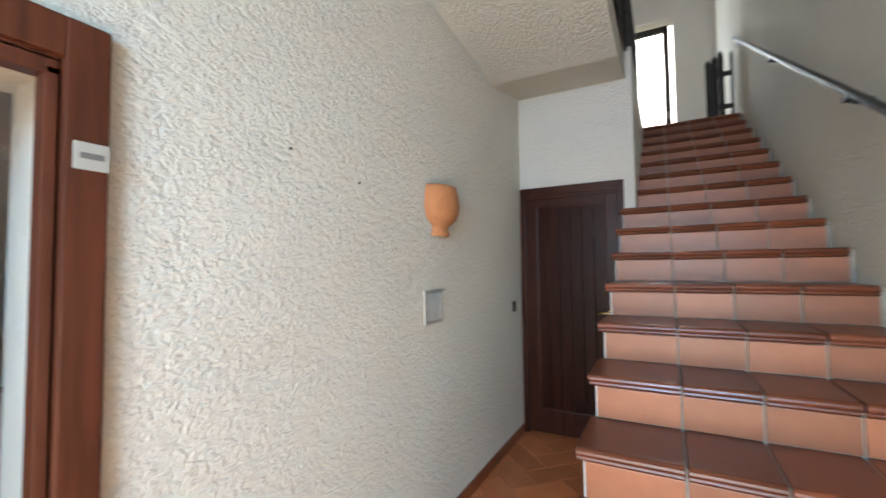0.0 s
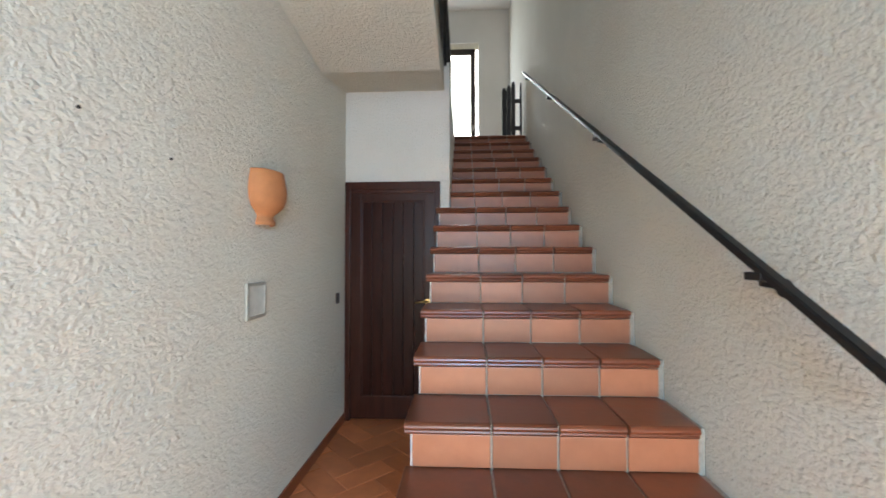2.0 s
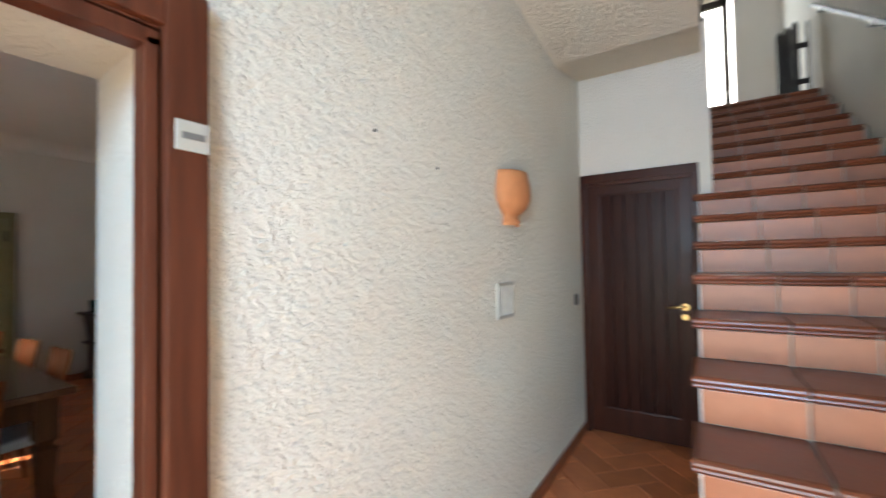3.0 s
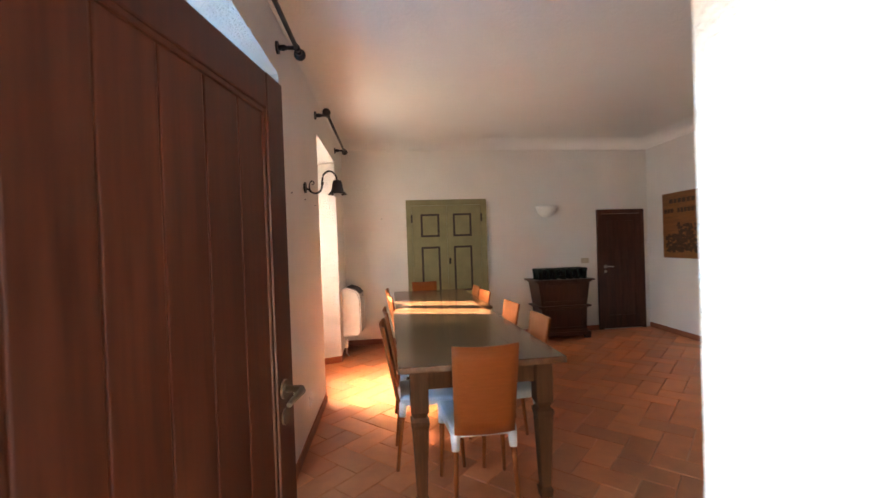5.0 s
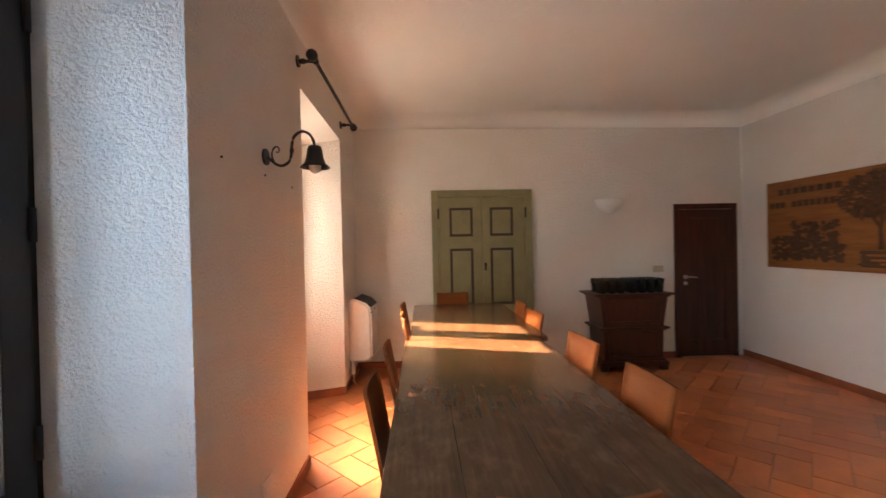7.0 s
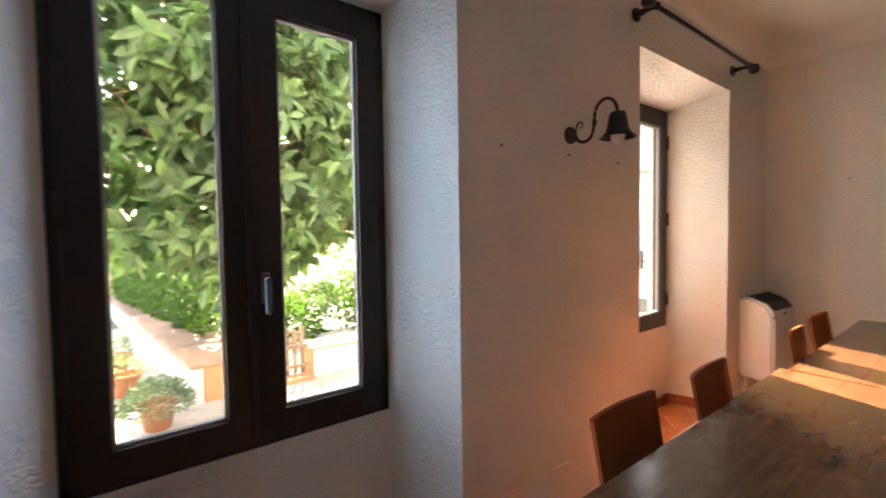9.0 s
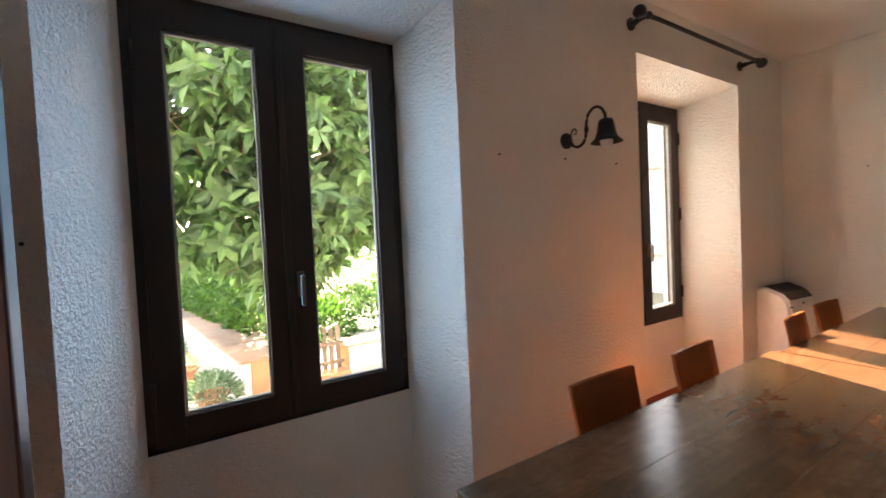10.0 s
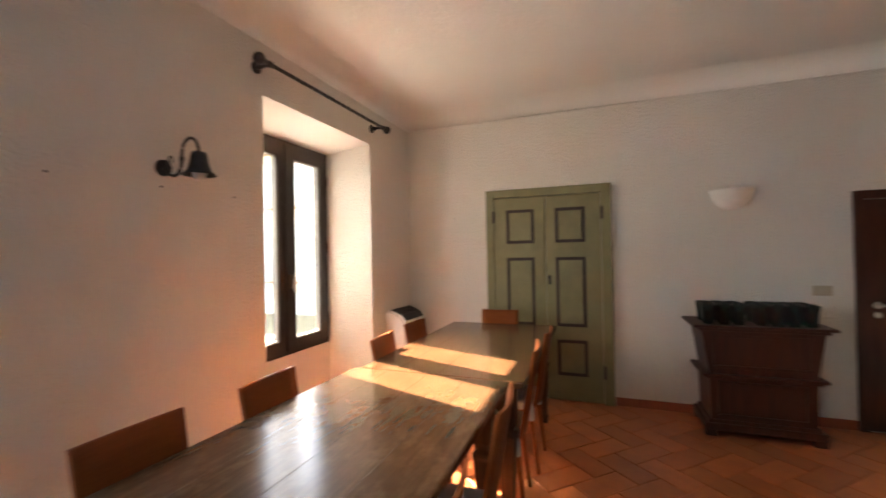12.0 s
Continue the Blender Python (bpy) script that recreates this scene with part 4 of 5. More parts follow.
# iron nails left in the plaster
for x, y, z, d in ((0, 3.74, 1.773, "x"), (0, 3.30, 1.768, "x"), (0, 4.16, 1.772, "x"), (0, 1.70, 1.434, "x"), (0.53, 6.5, 1.79, "-y"), (1.7, SY0, 1.832, "-y"), (2.058, SY0, 1.776, "-y")):
    nl = thing("nail", "small dark iron nail in the plaster wall", "nail", group="wall nails")
    v = Vector((1, 0, 0.1)) if d == "x" else Vector((0, -1, 0.1))
    o = Vector((x, y, z))
    part("shank", tube(bmesh.new(), [o - v * 0.008, o + v * 0.006], 0.003, 8), M_IRON, nl)
    part("head", tube(bmesh.new(), [o + v * 0.005, o + v * 0.008], 0.0055, 10), M_IRON, nl)

# ---- dark sideboard with glasses ----
sb = thing("sideboard", "dark carved wooden chest sideboard with flared sides", "sideboard", pose(3.06, 6.255, 0) @ Matrix.Diagonal((0.9, 0.98, 1, 1)))
bm = bmesh.new()


def taper(bm, w0, w1, d0, d1, z0, z1):
    lo = [bm.verts.new((sx * w0, sy * d0, z0)) for sx, sy in ((-1, -1), (1, -1), (1, 1), (-1, 1))]
    hi = [bm.verts.new((sx * w1, sy * d1, z1)) for sx, sy in ((-1, -1), (1, -1), (1, 1), (-1, 1))]
    for k in range(4):
        bm.faces.new((lo[k], lo[(k + 1) % 4], hi[(k + 1) % 4], hi[k]))
    bm.faces.new(lo[::-1])
    bm.faces.new(hi)
    return bm


part("lower_body", taper(bmesh.new(), 0.365, 0.372, 0.19, 0.195, 0.1, 0.452), M_CHEST, sb)
part("upper_body", taper(bmesh.new(), 0.372, 0.425, 0.195, 0.21, 0.475, 0.815), M_CHEST, sb)
part("waist_moulding", box(B(-0.43, 0.43, -0.235, 0.22, 0.452, 0.475, 0.008), -0.4, 0.4, -0.215, 0.21, 0.435, 0.455, 0.006), M_CHEST, sb)
part("top", box(B(-0.49, 0.49, -0.25, 0.235, 0.823, 0.845, 0.007), -0.45, 0.45, -0.23, 0.22, 0.8, 0.825, 0.008), M_CHEST, sb)
bm = box(B(-0.42, 0.42, -0.225, 0.215, 0.045, 0.1, 0.012), -0.39, 0.39, -0.205, 0.2, 0.095, 0.125, 0.01)
part("plinth", bm, M_CHEST, sb)
for sx in (-1, 1):
    for y in (-0.19, 0.18):
        part("foot", B(sx * 0.37 - 0.045, sx * 0.37 + 0.045, y - 0.03, y + 0.03, 0, 0.05, 0.01), M_CHEST, sb)
for z0, z1, w in ((0.15, 0.42, 0.31), (0.52, 0.77, 0.34)):
    bm = bmesh.new()
    yf = -0.2 if z0 < 0.4 else -0.205
    for q in ((-w, -w + 0.02, z0, z1), (w - 0.02, w, z0, z1), (-w + 0.018, w - 0.018, z0, z0 + 0.02), (-w + 0.018, w - 0.018, z1 - 0.02, z1)):
        box(bm, q[0], q[1], yf - 0.008, yf + 0.02, q[2], q[3], 0.004)
    part("panel_moulding", bm, M_CHEST, sb)


def tumbler():
    g = thing("drinking_glass", "dark green flared drinking glass upside up", "glass", group="green glasses")
    prof = [(0.0, 0.0), (0.034, 0.0), (0.036, 0.004), (0.036, 0.03), (0.042, 0.09), (0.05, 0.152), (0.047, 0.152), (0.039, 0.09), (0.033, 0.035), (0.0, 0.025)]
    part("bowl", lathe(bmesh.new(), prof, 20), M_DGLASS, g)
    return g


g0 = tumbler()
spots = [(x + 0.01 * (j % 2) + i * 0.102, 6.1 + j * 0.1 + random.uniform(-0.004, 0.004)) for x, n in ((2.735, 3), (3.075, 4)) for j in range(3) for i in range(n)]
g0.matrix_basis = pose(*spots[0], 0.846)
for x, y in spots[1:]:
    copy_thing(g0, pose(x, y, 0.846, 0, 0, random.uniform(0, 360)))

# ---- pine dresser ----
CY1, CY0, CXF = 4.215, 2.515, 4.12
dr = thing("dresser", "pale pine dresser with arched glazed upper part", "cabinet")
part("base_body", B(CXF + 0.02, RX - 0.015, CY0 + 0.01, CY1 - 0.01, 0.06, 0.785, 0.004), M_PINE, dr)
part("plinth", box(B(CXF - 0.03, RX - 0.014, CY0 - 0.03, CY1 + 0.03, 0.0, 0.045, 0.006), CXF - 0.01, RX - 0.015, CY0 - 0.01, CY1 + 0.01, 0.04, 0.07, 0.008), M_PINE, dr)
part("worktop", box(B(CXF - 0.035, RX - 0.013, CY0 - 0.035, CY1 + 0.035, 0.79, 0.818, 0.007), CXF - 0.012, RX - 0.014, CY0 - 0.012, CY1 + 0.012, 0.772, 0.792, 0.006), M_PINE, dr)
bay = (CY1 - CY0 - 0.08) / 3
bm = bmesh.new()
for i in range(4):
    y = CY0 + 0.04 + i * bay
    box(bm, CXF, CXF + 0.022, y - 0.038 if i else CY0, y + 0.038 if i < 3 else CY1, 0.065, 0.78, 0.003)
for z in (0.065, 0.535, 0.735):
    box(bm, CXF + 0.001, CXF + 0.022, CY0 + 0.03, CY1 - 0.03, z, z + 0.045, 0.003)
part("face_frame", bm, M_PINE, dr)
for i in range(3):
    a, b = CY0 + 0.04 + i * bay + 0.04, CY0 + 0.04 + (i + 1) * bay - 0.04
    dw = part("drawer", box(B(CXF + 0.004, CXF + 0.03, a, b, 0.584, 0.732, 0.003), CXF - 0.004, CXF + 0.006, a + 0.03, b - 0.03, 0.61, 0.706, 0.004), M_PINE, dr)
    part("pull", lathe(bmesh.new(), [(0.0, 0.012), (0.02, 0.004), (0.022, -0.02), (0.012, -0.034), (0.0, -0.036)], 14, 360, (CXF - 0.012, (a + b) / 2, 0.668)), M_IRON, dw, "black iron drop pull")
    bm = bmesh.new()
    for q in ((a, a + 0.07, 0.115, 0.53), (b - 0.07, b, 0.115, 0.53), (a + 0.068, b - 0.068, 0.115, 0.185), (a + 0.068, b - 0.068, 0.46, 0.53)):
        box(bm, CXF - 0.002, CXF + 0.018, *q, 0.004)
    dd = part("cabinet_door", bm, M_PINE, dr)
    part("door_panel", B(CXF + 0.006, CXF + 0.016, a + 0.066, b - 0.066, 0.183, 0.462, 0.006), M_PINE, dd)
    part("pull", lathe(bmesh.new(), [(0.0, 0.014), (0.02, 0.005), (0.022, -0.022), (0.012, -0.036), (0.0, -0.038)], 14, 360, (CXF - 0.012, a + 0.035, 0.33)), M_IRON, dd, "black iron drop pull")
    for hz in (0.15, 0.49):
        part("hinge", B(CXF - 0.006, CXF + 0.001, b - 0.012, b + 0.03, hz - 0.014, hz + 0.014, 0.003), M_IRON, dd)
# upper part
UX = 4.34
for y in (CY0 - 0.01, CY1 - 0.03):
    part("upper_side", B(UX + 0.012, RX - 0.016, y, y + 0.04, 0.82, 1.86, 0.004), M_PINE, dr)
part("upper_back", B(RX - 0.03, RX - 0.017, CY0 + 0.03, CY1 - 0.03, 0.82, 1.9), M_PINE, dr)
for z in (0.825, 1.145, 1.46):
    part("shelf", B(UX + 0.015, RX - 0.031, CY0 + 0.031, CY1 - 0.031, z, z + 0.03, 0.004), M_PINE, dr)


def arch(y):
    u = (y - CY0) / (CY1 - CY0)
    return 1.845 + 0.17 * math.sin(math.pi * max(0, min(1, (u - 0.08) / 0.84))) ** 1.4


bm = bmesh.new()
ny = 32
ys = [CY0 - 0.02 + (CY1 - CY0 + 0.04) * i / ny for i in range(ny + 1)]
for a, b in zip(ys, ys[1:]):
    prism(bm, [(a, arch(a) - 0.1), (b, arch(b) - 0.1), (b, arch(b) + 0.0), (a, arch(a) + 0.0)], "x", UX, UX + 0.024)
bmesh.ops.remove_doubles(bm, verts=bm.verts[:], dist=0.0005)
part("arched_rail", bm, M_PINE, dr)
bm = bmesh.new()
for a, b in zip(ys, ys[1:]):
    prism(bm, [(a, arch(a)), (b, arch(b)), (b, arch(b) + 0.028), (a, arch(a) + 0.028)], "x", UX - 0.04, RX - 0.016)
bmesh.ops.remove_doubles(bm, verts=bm.verts[:], dist=0.0005)
part("cornice", bm, M_PINE, dr)
for i, (a, b) in enumerate(((CY0, (CY0 + CY1) / 2 - 0.002), ((CY0 + CY1) / 2 + 0.002, CY1))):
    bm = bmesh.new()
    for q in ((a, a + 0.085, 0.855, 1.8), (b - 0.085, b, 0.855, 1.8), (a + 0.083, b - 0.083, 0.855, 0.925)):
        box(bm, UX - 0.002, UX + 0.02, *q, 0.004)
    gd = part("glazed_door", bm, M_PINE, dr)
    part("pane", B(UX + 0.008, UX + 0.012, a + 0.083, b - 0.083, 0.92, 1.9), M_GLASS, gd, "clear glass pane")
    hy = b if i else a
    s = -1 if i else 1
    for hz, ln in ((0.89, 0.17), (1.31, 0.06), (1.775, 0.2)):
        part("hinge", B(UX - 0.006, UX, hy - s * 0.006, hy + s * ln, hz - 0.011, hz + 0.011, 0.002), M_IRON, gd, "black iron strap hinge")

# ---- carved wooden picture ----
M_PANEL = wood("honey_carved_wood", (0.2, 0.07, 0.014), (0.32, 0.125, 0.031), 2.5, 0.4, (16, 1.5, 16))
M_BURN = wood("burnt_wood_relief", (0.045, 0.018, 0.009), (0.1, 0.042, 0.02), 4, 0.55, (8, 2, 8))
PX, PY0, PY1, PZ0, PZ1 = 4.636, 4.535, 6.106, 1.095, 2.02
pic = thing("carved_picture", "honey-brown carved wooden panel with burnt tree, lettering and building", "picture")
part("panel", B(PX, RX - 0.001, PY0, PY1, PZ0, PZ1, 0.006), M_PANEL, pic)


def relief(name, bm, label):
    return part(name, bm, M_BURN, pic, label)


def pc(u, v):
    """A place on the panel: u from its left, v from its foot, both 0 to 1."""
    return PY1 - u * (PY1 - PY0), PZ0 + v * (PZ1 - PZ0)


rng = random.Random(7)
bm = bmesh.new()


def blob(bm, u, v, r, squash=1.0):
    y, z = pc(u, v)
    k = rng.randint(5, 8)
    a0 = rng.uniform(0, 6)
    pts = [(y + r * rng.uniform(0.6, 1.2) * math.cos(a0 + 6.283 * i / k), z + squash * r * rng.uniform(0.6, 1.2) * math.sin(a0 + 6.283 * i / k)) for i in range(k)]
    prism(bm, pts, "x", PX - rng.uniform(0.002, 0.008), PX + 0.001)


while len(bm.faces) < 4200:
    a, q = rng.uniform(0, 6.283), math.sqrt(rng.random())
    u, v = 0.725 + 0.225 * q * math.cos(a), 0.715 + 0.235 * q * math.sin(a) * (1 if math.sin(a) > 0 else 0.85)
    if v < 0.53 and abs(u - 0.725) < 0.05:
        continue
    y, z = pc(u, v)
    turn = math.atan2(math.sin(a) * 0.235, -math.cos(a) * 0.38) + rng.uniform(-0.6, 0.6)
    ln, wd = rng.uniform(0.018, 0.034), rng.uniform(0.006, 0.011)
    c, n = math.cos(turn), math.sin(turn)
    prism(bm, [(y + c * p - n * w, z + n * p + c * w) for p, w in ((-ln, 0), (-ln * 0.2, -wd), (ln, 0), (-ln * 0.2, wd))], "x", PX - rng.uniform(0.003, 0.014), PX + 0.001)
relief("crown", bm, "burnt leafy crown")
bm = bmesh.new()
for pts, r in ((((0.735, 0.22), (0.73, 0.4), (0.735, 0.52)), 0.022), (((0.73, 0.42), (0.66, 0.6)), 0.012), (((0.735, 0.45), (0.8, 0.66)), 0.012), (((0.735, 0.5), (0.74, 0.8)), 0.011)):
    tube(bm, [(PX - 0.002, *pc(*p)) for p in pts], [r * (1 - 0.3 * i) for i in range(len(pts))], 8)
relief("trunk", bm, "burnt tree trunk")
for row, (v, u0, u1, h) in enumerate(((0.87, 0.1, 0.54, 0.062), (0.725, 0.03, 0.5, 0.062))):
    n = 8 if row == 0 else 11
    for i in range(n):
        a = u0 + (u1 - u0) * i / n
        if row and i == 3:
            continue
        y1, z = pc(a, v)
        y0, _ = pc(a + (u1 - u0) / n * 0.72, v)
        relief("letter_bar", B(PX - 0.006, PX + 0.001, y0, y1, z - h / 2, z + h / 2, 0.003), "")
for a, b, c, d in ((0.05, 0.26, 0.1, 0.36), (0.2, 0.5, 0.26, 0.52), (0.24, 0.54, 0.1, 0.28)):
    bm = bmesh.new()
    for i in range(130):
        blob(bm, rng.uniform(a, b), rng.uniform(c, d), rng.uniform(0.014, 0.034), 0.8)
    relief("building", bm, "burnt relief of an old building")
for i in range(22):
    bm = bmesh.new()
    blob(bm, rng.uniform(0.62, 0.94), rng.uniform(0.06, 0.2), rng.uniform(0.012, 0.026), 0.5)
    relief("grass_tuft", bm, "")
bm = bmesh.new()
for i in range(24):
    blob(bm, rng.uniform(0.89, 0.95), rng.uniform(0.2, 0.34), rng.uniform(0.012, 0.02))
relief("figure", bm, "")
y0, z0 = pc(0.9, 0.05)
y1, z1 = pc(0.63, 0.21)
relief("plinth", B(PX - 0.008, PX + 0.001, y0, y1, z0, z1, 0.004), "carved stone bed under the tree")
for v, u0, u1 in ((0.165, 0.66, 0.83), (0.12, 0.68, 0.87), (0.085, 0.73, 0.88)):
    y0, z0 = pc(u1, v)
    y1, _ = pc(u0, v)
    part("lettering", B(PX - 0.0105, PX - 0.007, y0, y1, z0 - 0.009, z0 + 0.009), M_PANEL, pic, "illegible line of small lettering")


# ---- outside ----
M_GRASS = plain("garden_ground", (0.16, 0.15, 0.09), 0.95, 0, 0.35, 6, 0.004)
M_PAVE = plain("pale_stone_paving", (0.5, 0.46, 0.4), 0.85, 0, 0.2, 5, 0.002)
M_WHITEW = plaster("whitewashed_wall", (0.8, 0.78, 0.74), (0.66, 0.63, 0.58), 30, 0.004)
M_COPING = terracotta("terracotta_coping", (0.36, 0.2, 0.13), (0.5, 0.3, 0.2), 0.7)
M_ORANGE = plaster("orange_render", (0.6, 0.3, 0.16), (0.5, 0.24, 0.13), 30, 0.003)
M_GATEW = wood("grey_fence_wood", (0.2, 0.14, 0.1), (0.34, 0.26, 0.19), 3, 0.8)
M_BARK = wood("bark", (0.16, 0.1, 0.06), (0.32, 0.22, 0.14), 3, 0.9, (5, 5, 1), None, 0.004)
M_POT = plain("clay_pot", (0.45, 0.2, 0.11), 0.8, 0, 0.15, 20)
# house shutters and window glass paled: outdoor glare put into their colour
M_SHUT = plain("pale_grey_shutter", (0.58, 0.6, 0.6), 0.6, 0, 0.1)
M_PALEPANE = plain("glare_paled_window", (0.42, 0.46, 0.5), 0.35, 0, 0.15, 4)
M_ROOF = terracotta("roof_tile", (0.34, 0.16, 0.1), (0.46, 0.24, 0.15), 0.8)
GZ = -0.28


def leaf_mat(name, dark, light, rough=0.35):
    m, t, b = nodes(name)
    geo = t.nodes.new("ShaderNodeNewGeometry")
    col = ramp(t, geo.outputs["Random Per Island"], [(0.0, dark), (0.75, light), (1.0, tuple(min(1, c * 1.5) for c in light))])
    t.links.new(col, b.inputs["Base Color"])
    b.inputs["Roughness"].default_value = rough
    tr = t.nodes.new("ShaderNodeBsdfTranslucent")
    bright = mixed(t, 1.0, col, (0.95, 1.2, 0.55), "MULTIPLY")
    t.links.new(bright, tr.inputs["Color"])
    mix = t.nodes.new("ShaderNodeMixShader")
    mix.inputs[0].default_value = 0.45
    t.links.new(b.outputs[0], mix.inputs[1])
    t.links.new(tr.outputs[0], mix.inputs[2])
    t.links.new(mix.outputs[0], t.nodes["Material Output"].inputs[0])
    return m


M_LEAF = leaf_mat("broad_leaf", (0.065, 0.13, 0.06), (0.16, 0.27, 0.125), 0.36)
M_HEDGE = leaf_mat("hedge_leaf", (0.035, 0.08, 0.02), (0.08, 0.17, 0.04), 0.5)
M_PALM = leaf_mat("palm_leaf", (0.1, 0.18, 0.06), (0.2, 0.32, 0.1), 0.5)
M_LAV = leaf_mat("grey_green_leaf", (0.13, 0.19, 0.14), (0.24, 0.32, 0.25), 0.7)


def leaves(items, fold=0.25):
    """One mesh of pointed, folded leaves. items: (place, direction, normal, length, width)."""
    vs, fs = [], []
    for p, d, n, ln, w in items:
        d = d.normalized()
        s = d.cross(n)
        s = s.normalized() if s.length > 1e-4 else Vector((1, 0, 0))
        n = s.cross(d)
        k = len(vs)
        droop = -0.12 * ln
        for a, hw, up in ((0, 0.05, 0), (0.35, 0.46, 0.02), (0.7, 0.4, 0.0), (1.0, 0.0, -0.1)):
            c = p + d * (a * ln) + n * (up * ln) + Vector((0, 0, droop * a * a))
            vs += [c - s * (hw * w) + n * (fold * hw * w), c, c + s * (hw * w) + n * (fold * hw * w)]
        for i in range(3):
            b = k + 3 * i
            fs += [(b, b + 1, b + 4, b + 3), (b + 1, b + 2, b + 5, b + 4)]
    me = bpy.data.meshes.new("leaves")
    me.from_pydata([tuple(v) for v in vs], [], fs)
    return me


def foliage(name, items, material, parent, label="", fold=0.25):
    me = leaves(items, fold)
    me.materials.append(material)
    ob = new(name, me)
    ob.parent = parent
    return tagged(ob, label)


rg = random.Random(11)


def rvec():
    while True:
        v = Vector((rg.uniform(-1, 1), rg.uniform(-1, 1), rg.uniform(-1, 1)))
        if 0.05 < v.length < 1:
            return v.normalized()


structure("ground", B(-400, 400, -400, 400, -0.6, GZ - 0.012), M_GRASS, "dry garden earth and grass", "ground")
structure("pavement", B(-8.5, -WT - 0.002, -3.0, 9.5, GZ - 0.2, GZ), M_PAVE, "pale paved path along the house", "paving")

# broad-leaved tree in front of the first window
tree = thing("tree", "broad-leaved evergreen tree with light brown branches", "tree")
trunk0 = Vector((-4.3, 3.35, GZ - 0.05))
limbs = []
for pts, r in (
        ([(-4.3, 3.35, GZ - 0.05), (-4.25, 3.3, 0.5), (-4.2, 3.4, 1.0), (-4.15, 3.3, 1.6), (-4.2, 3.35, 2.6), (-4.25, 3.3, 3.8), (-4.3, 3.3, 4.6)], 0.085),
        ([(-4.22, 3.35, 0.7), (-4.0, 3.7, 1.05), (-3.95, 4.0, 1.5), (-3.9, 4.2, 2.3), (-3.9, 4.4, 3.2)], 0.05),
        ([(-4.2, 3.38, 1.1), (-3.9, 3.0, 1.6), (-3.8, 2.75, 2.1), (-3.75, 2.6, 2.9), (-3.7, 2.4, 3.6)], 0.045),
        ([(-4.15, 3.3, 1.7), (-3.7, 3.2, 2.2), (-3.45, 3.1, 2.8), (-3.4, 3.1, 3.5)], 0.04),
        ([(-4.18, 3.35, 2.1), (-4.5, 2.6, 2.7), (-4.7, 2.1, 3.4)], 0.035),
        ([(-3.8, 2.75, 2.1), (-3.6, 2.3, 2.3), (-3.5, 2.0, 2.7)], 0.025)):
    limbs.append(pts)
    part("trunk" if r > 0.08 else "branch", tube(bmesh.new(), pts, [r * (1 - 0.75 * i / (len(pts) - 1)) for i in range(len(pts))], 10), M_BARK, tree)


def inside_crown(p):
    """An uneven crown with a ragged lower edge and gaps."""
    q = Vector(((p.x + 4.05) / 1.15, (p.y - 3.25) / 1.95, (p.z - 3.0) / 2.7))
    edge = 1.0 + 0.35 * noise.noise(p * 1.1) + 0.2 * noise.noise(p * 2.7)
    low = 0.75 + 0.6 * abs(p.y - 3.0) + 0.35 * noise.noise(p * 1.9)
    return q.length < edge and p.z > low and noise.noise(p * 2.3 + Vector((7, 0, 0))) > -0.33


items, twigs = [], bmesh.new()
tries = 0
while len(items) < 13000 and tries < 15000:
    tries += 1
    p = Vector((rg.uniform(-5.3, -2.75), rg.uniform(1.2, 5.35), rg.uniform(0.5, 6.0)))
    if not inside_crown(p):
        continue
    out = (p - Vector((-4.1, 3.3, 2.6))).normalized()
    tip = (out * 0.5 + rvec() * 0.7 + Vector((0.25, 0, 0.3))).normalized()
    if tries % 3 == 0:
        tube(twigs, [p - tip * 0.35, p], [0.007, 0.004], 4, False)
    for i in range(rg.randint(5, 7)):
        a = i * 2.4 + rg.uniform(-0.3, 0.3)
        side = tip.orthogonal().normalized()
        side.rotate(Matrix.Rotation(a, 3, tip))
        d = tip * rg.uniform(0.1, 0.5) + side * 0.9 + Vector((0, 0, -0.25))
        items.append((p - tip * rg.uniform(0, 0.06), d, tip, rg.uniform(0.17, 0.3), rg.uniform(0.075, 0.125)))
# low skirts of leaves that hang to the wall
for i in range(160):
    p = Vector((rg.uniform(-4.4, -3.75), rg.uniform(2.85, 3.4), rg.uniform(0.2, 1.3)))
    for j in range(5):
        items.append((p, rvec() + Vector((0.4, 0, -0.7)), rvec(), rg.uniform(0.11, 0.18), rg.uniform(0.05, 0.08)))
foliage("crown", items, M_LEAF, tree, "glossy broad green leaves in clusters")
part("twigs", twigs, M_BARK, tree)

# low white wall with wide coping, running away from the window
WALL = pose(-3.53, 2.48, 0, 0, 0, 188.1)
lw = thing("garden_wall", "low whitewashed garden wall with wide terracotta coping", "wall", WALL)
part("wall", B(0.03, 8.0, -0.8, -0.04, GZ - 0.05, 0.085, 0.01), M_WHITEW, lw)
part("end_face", B(0.012, 0.03, -0.79, -0.13, GZ, 0.08, 0.004), M_ORANGE, lw, "orange rendered end face")
for i in range(16):
    part("coping_slab", B(i * 0.48, i * 0.48 + 0.474, -0.84, 0.0, 0.085, 0.122 + rg.uniform(-0.003, 0.003), 0.006), M_COPING, lw)

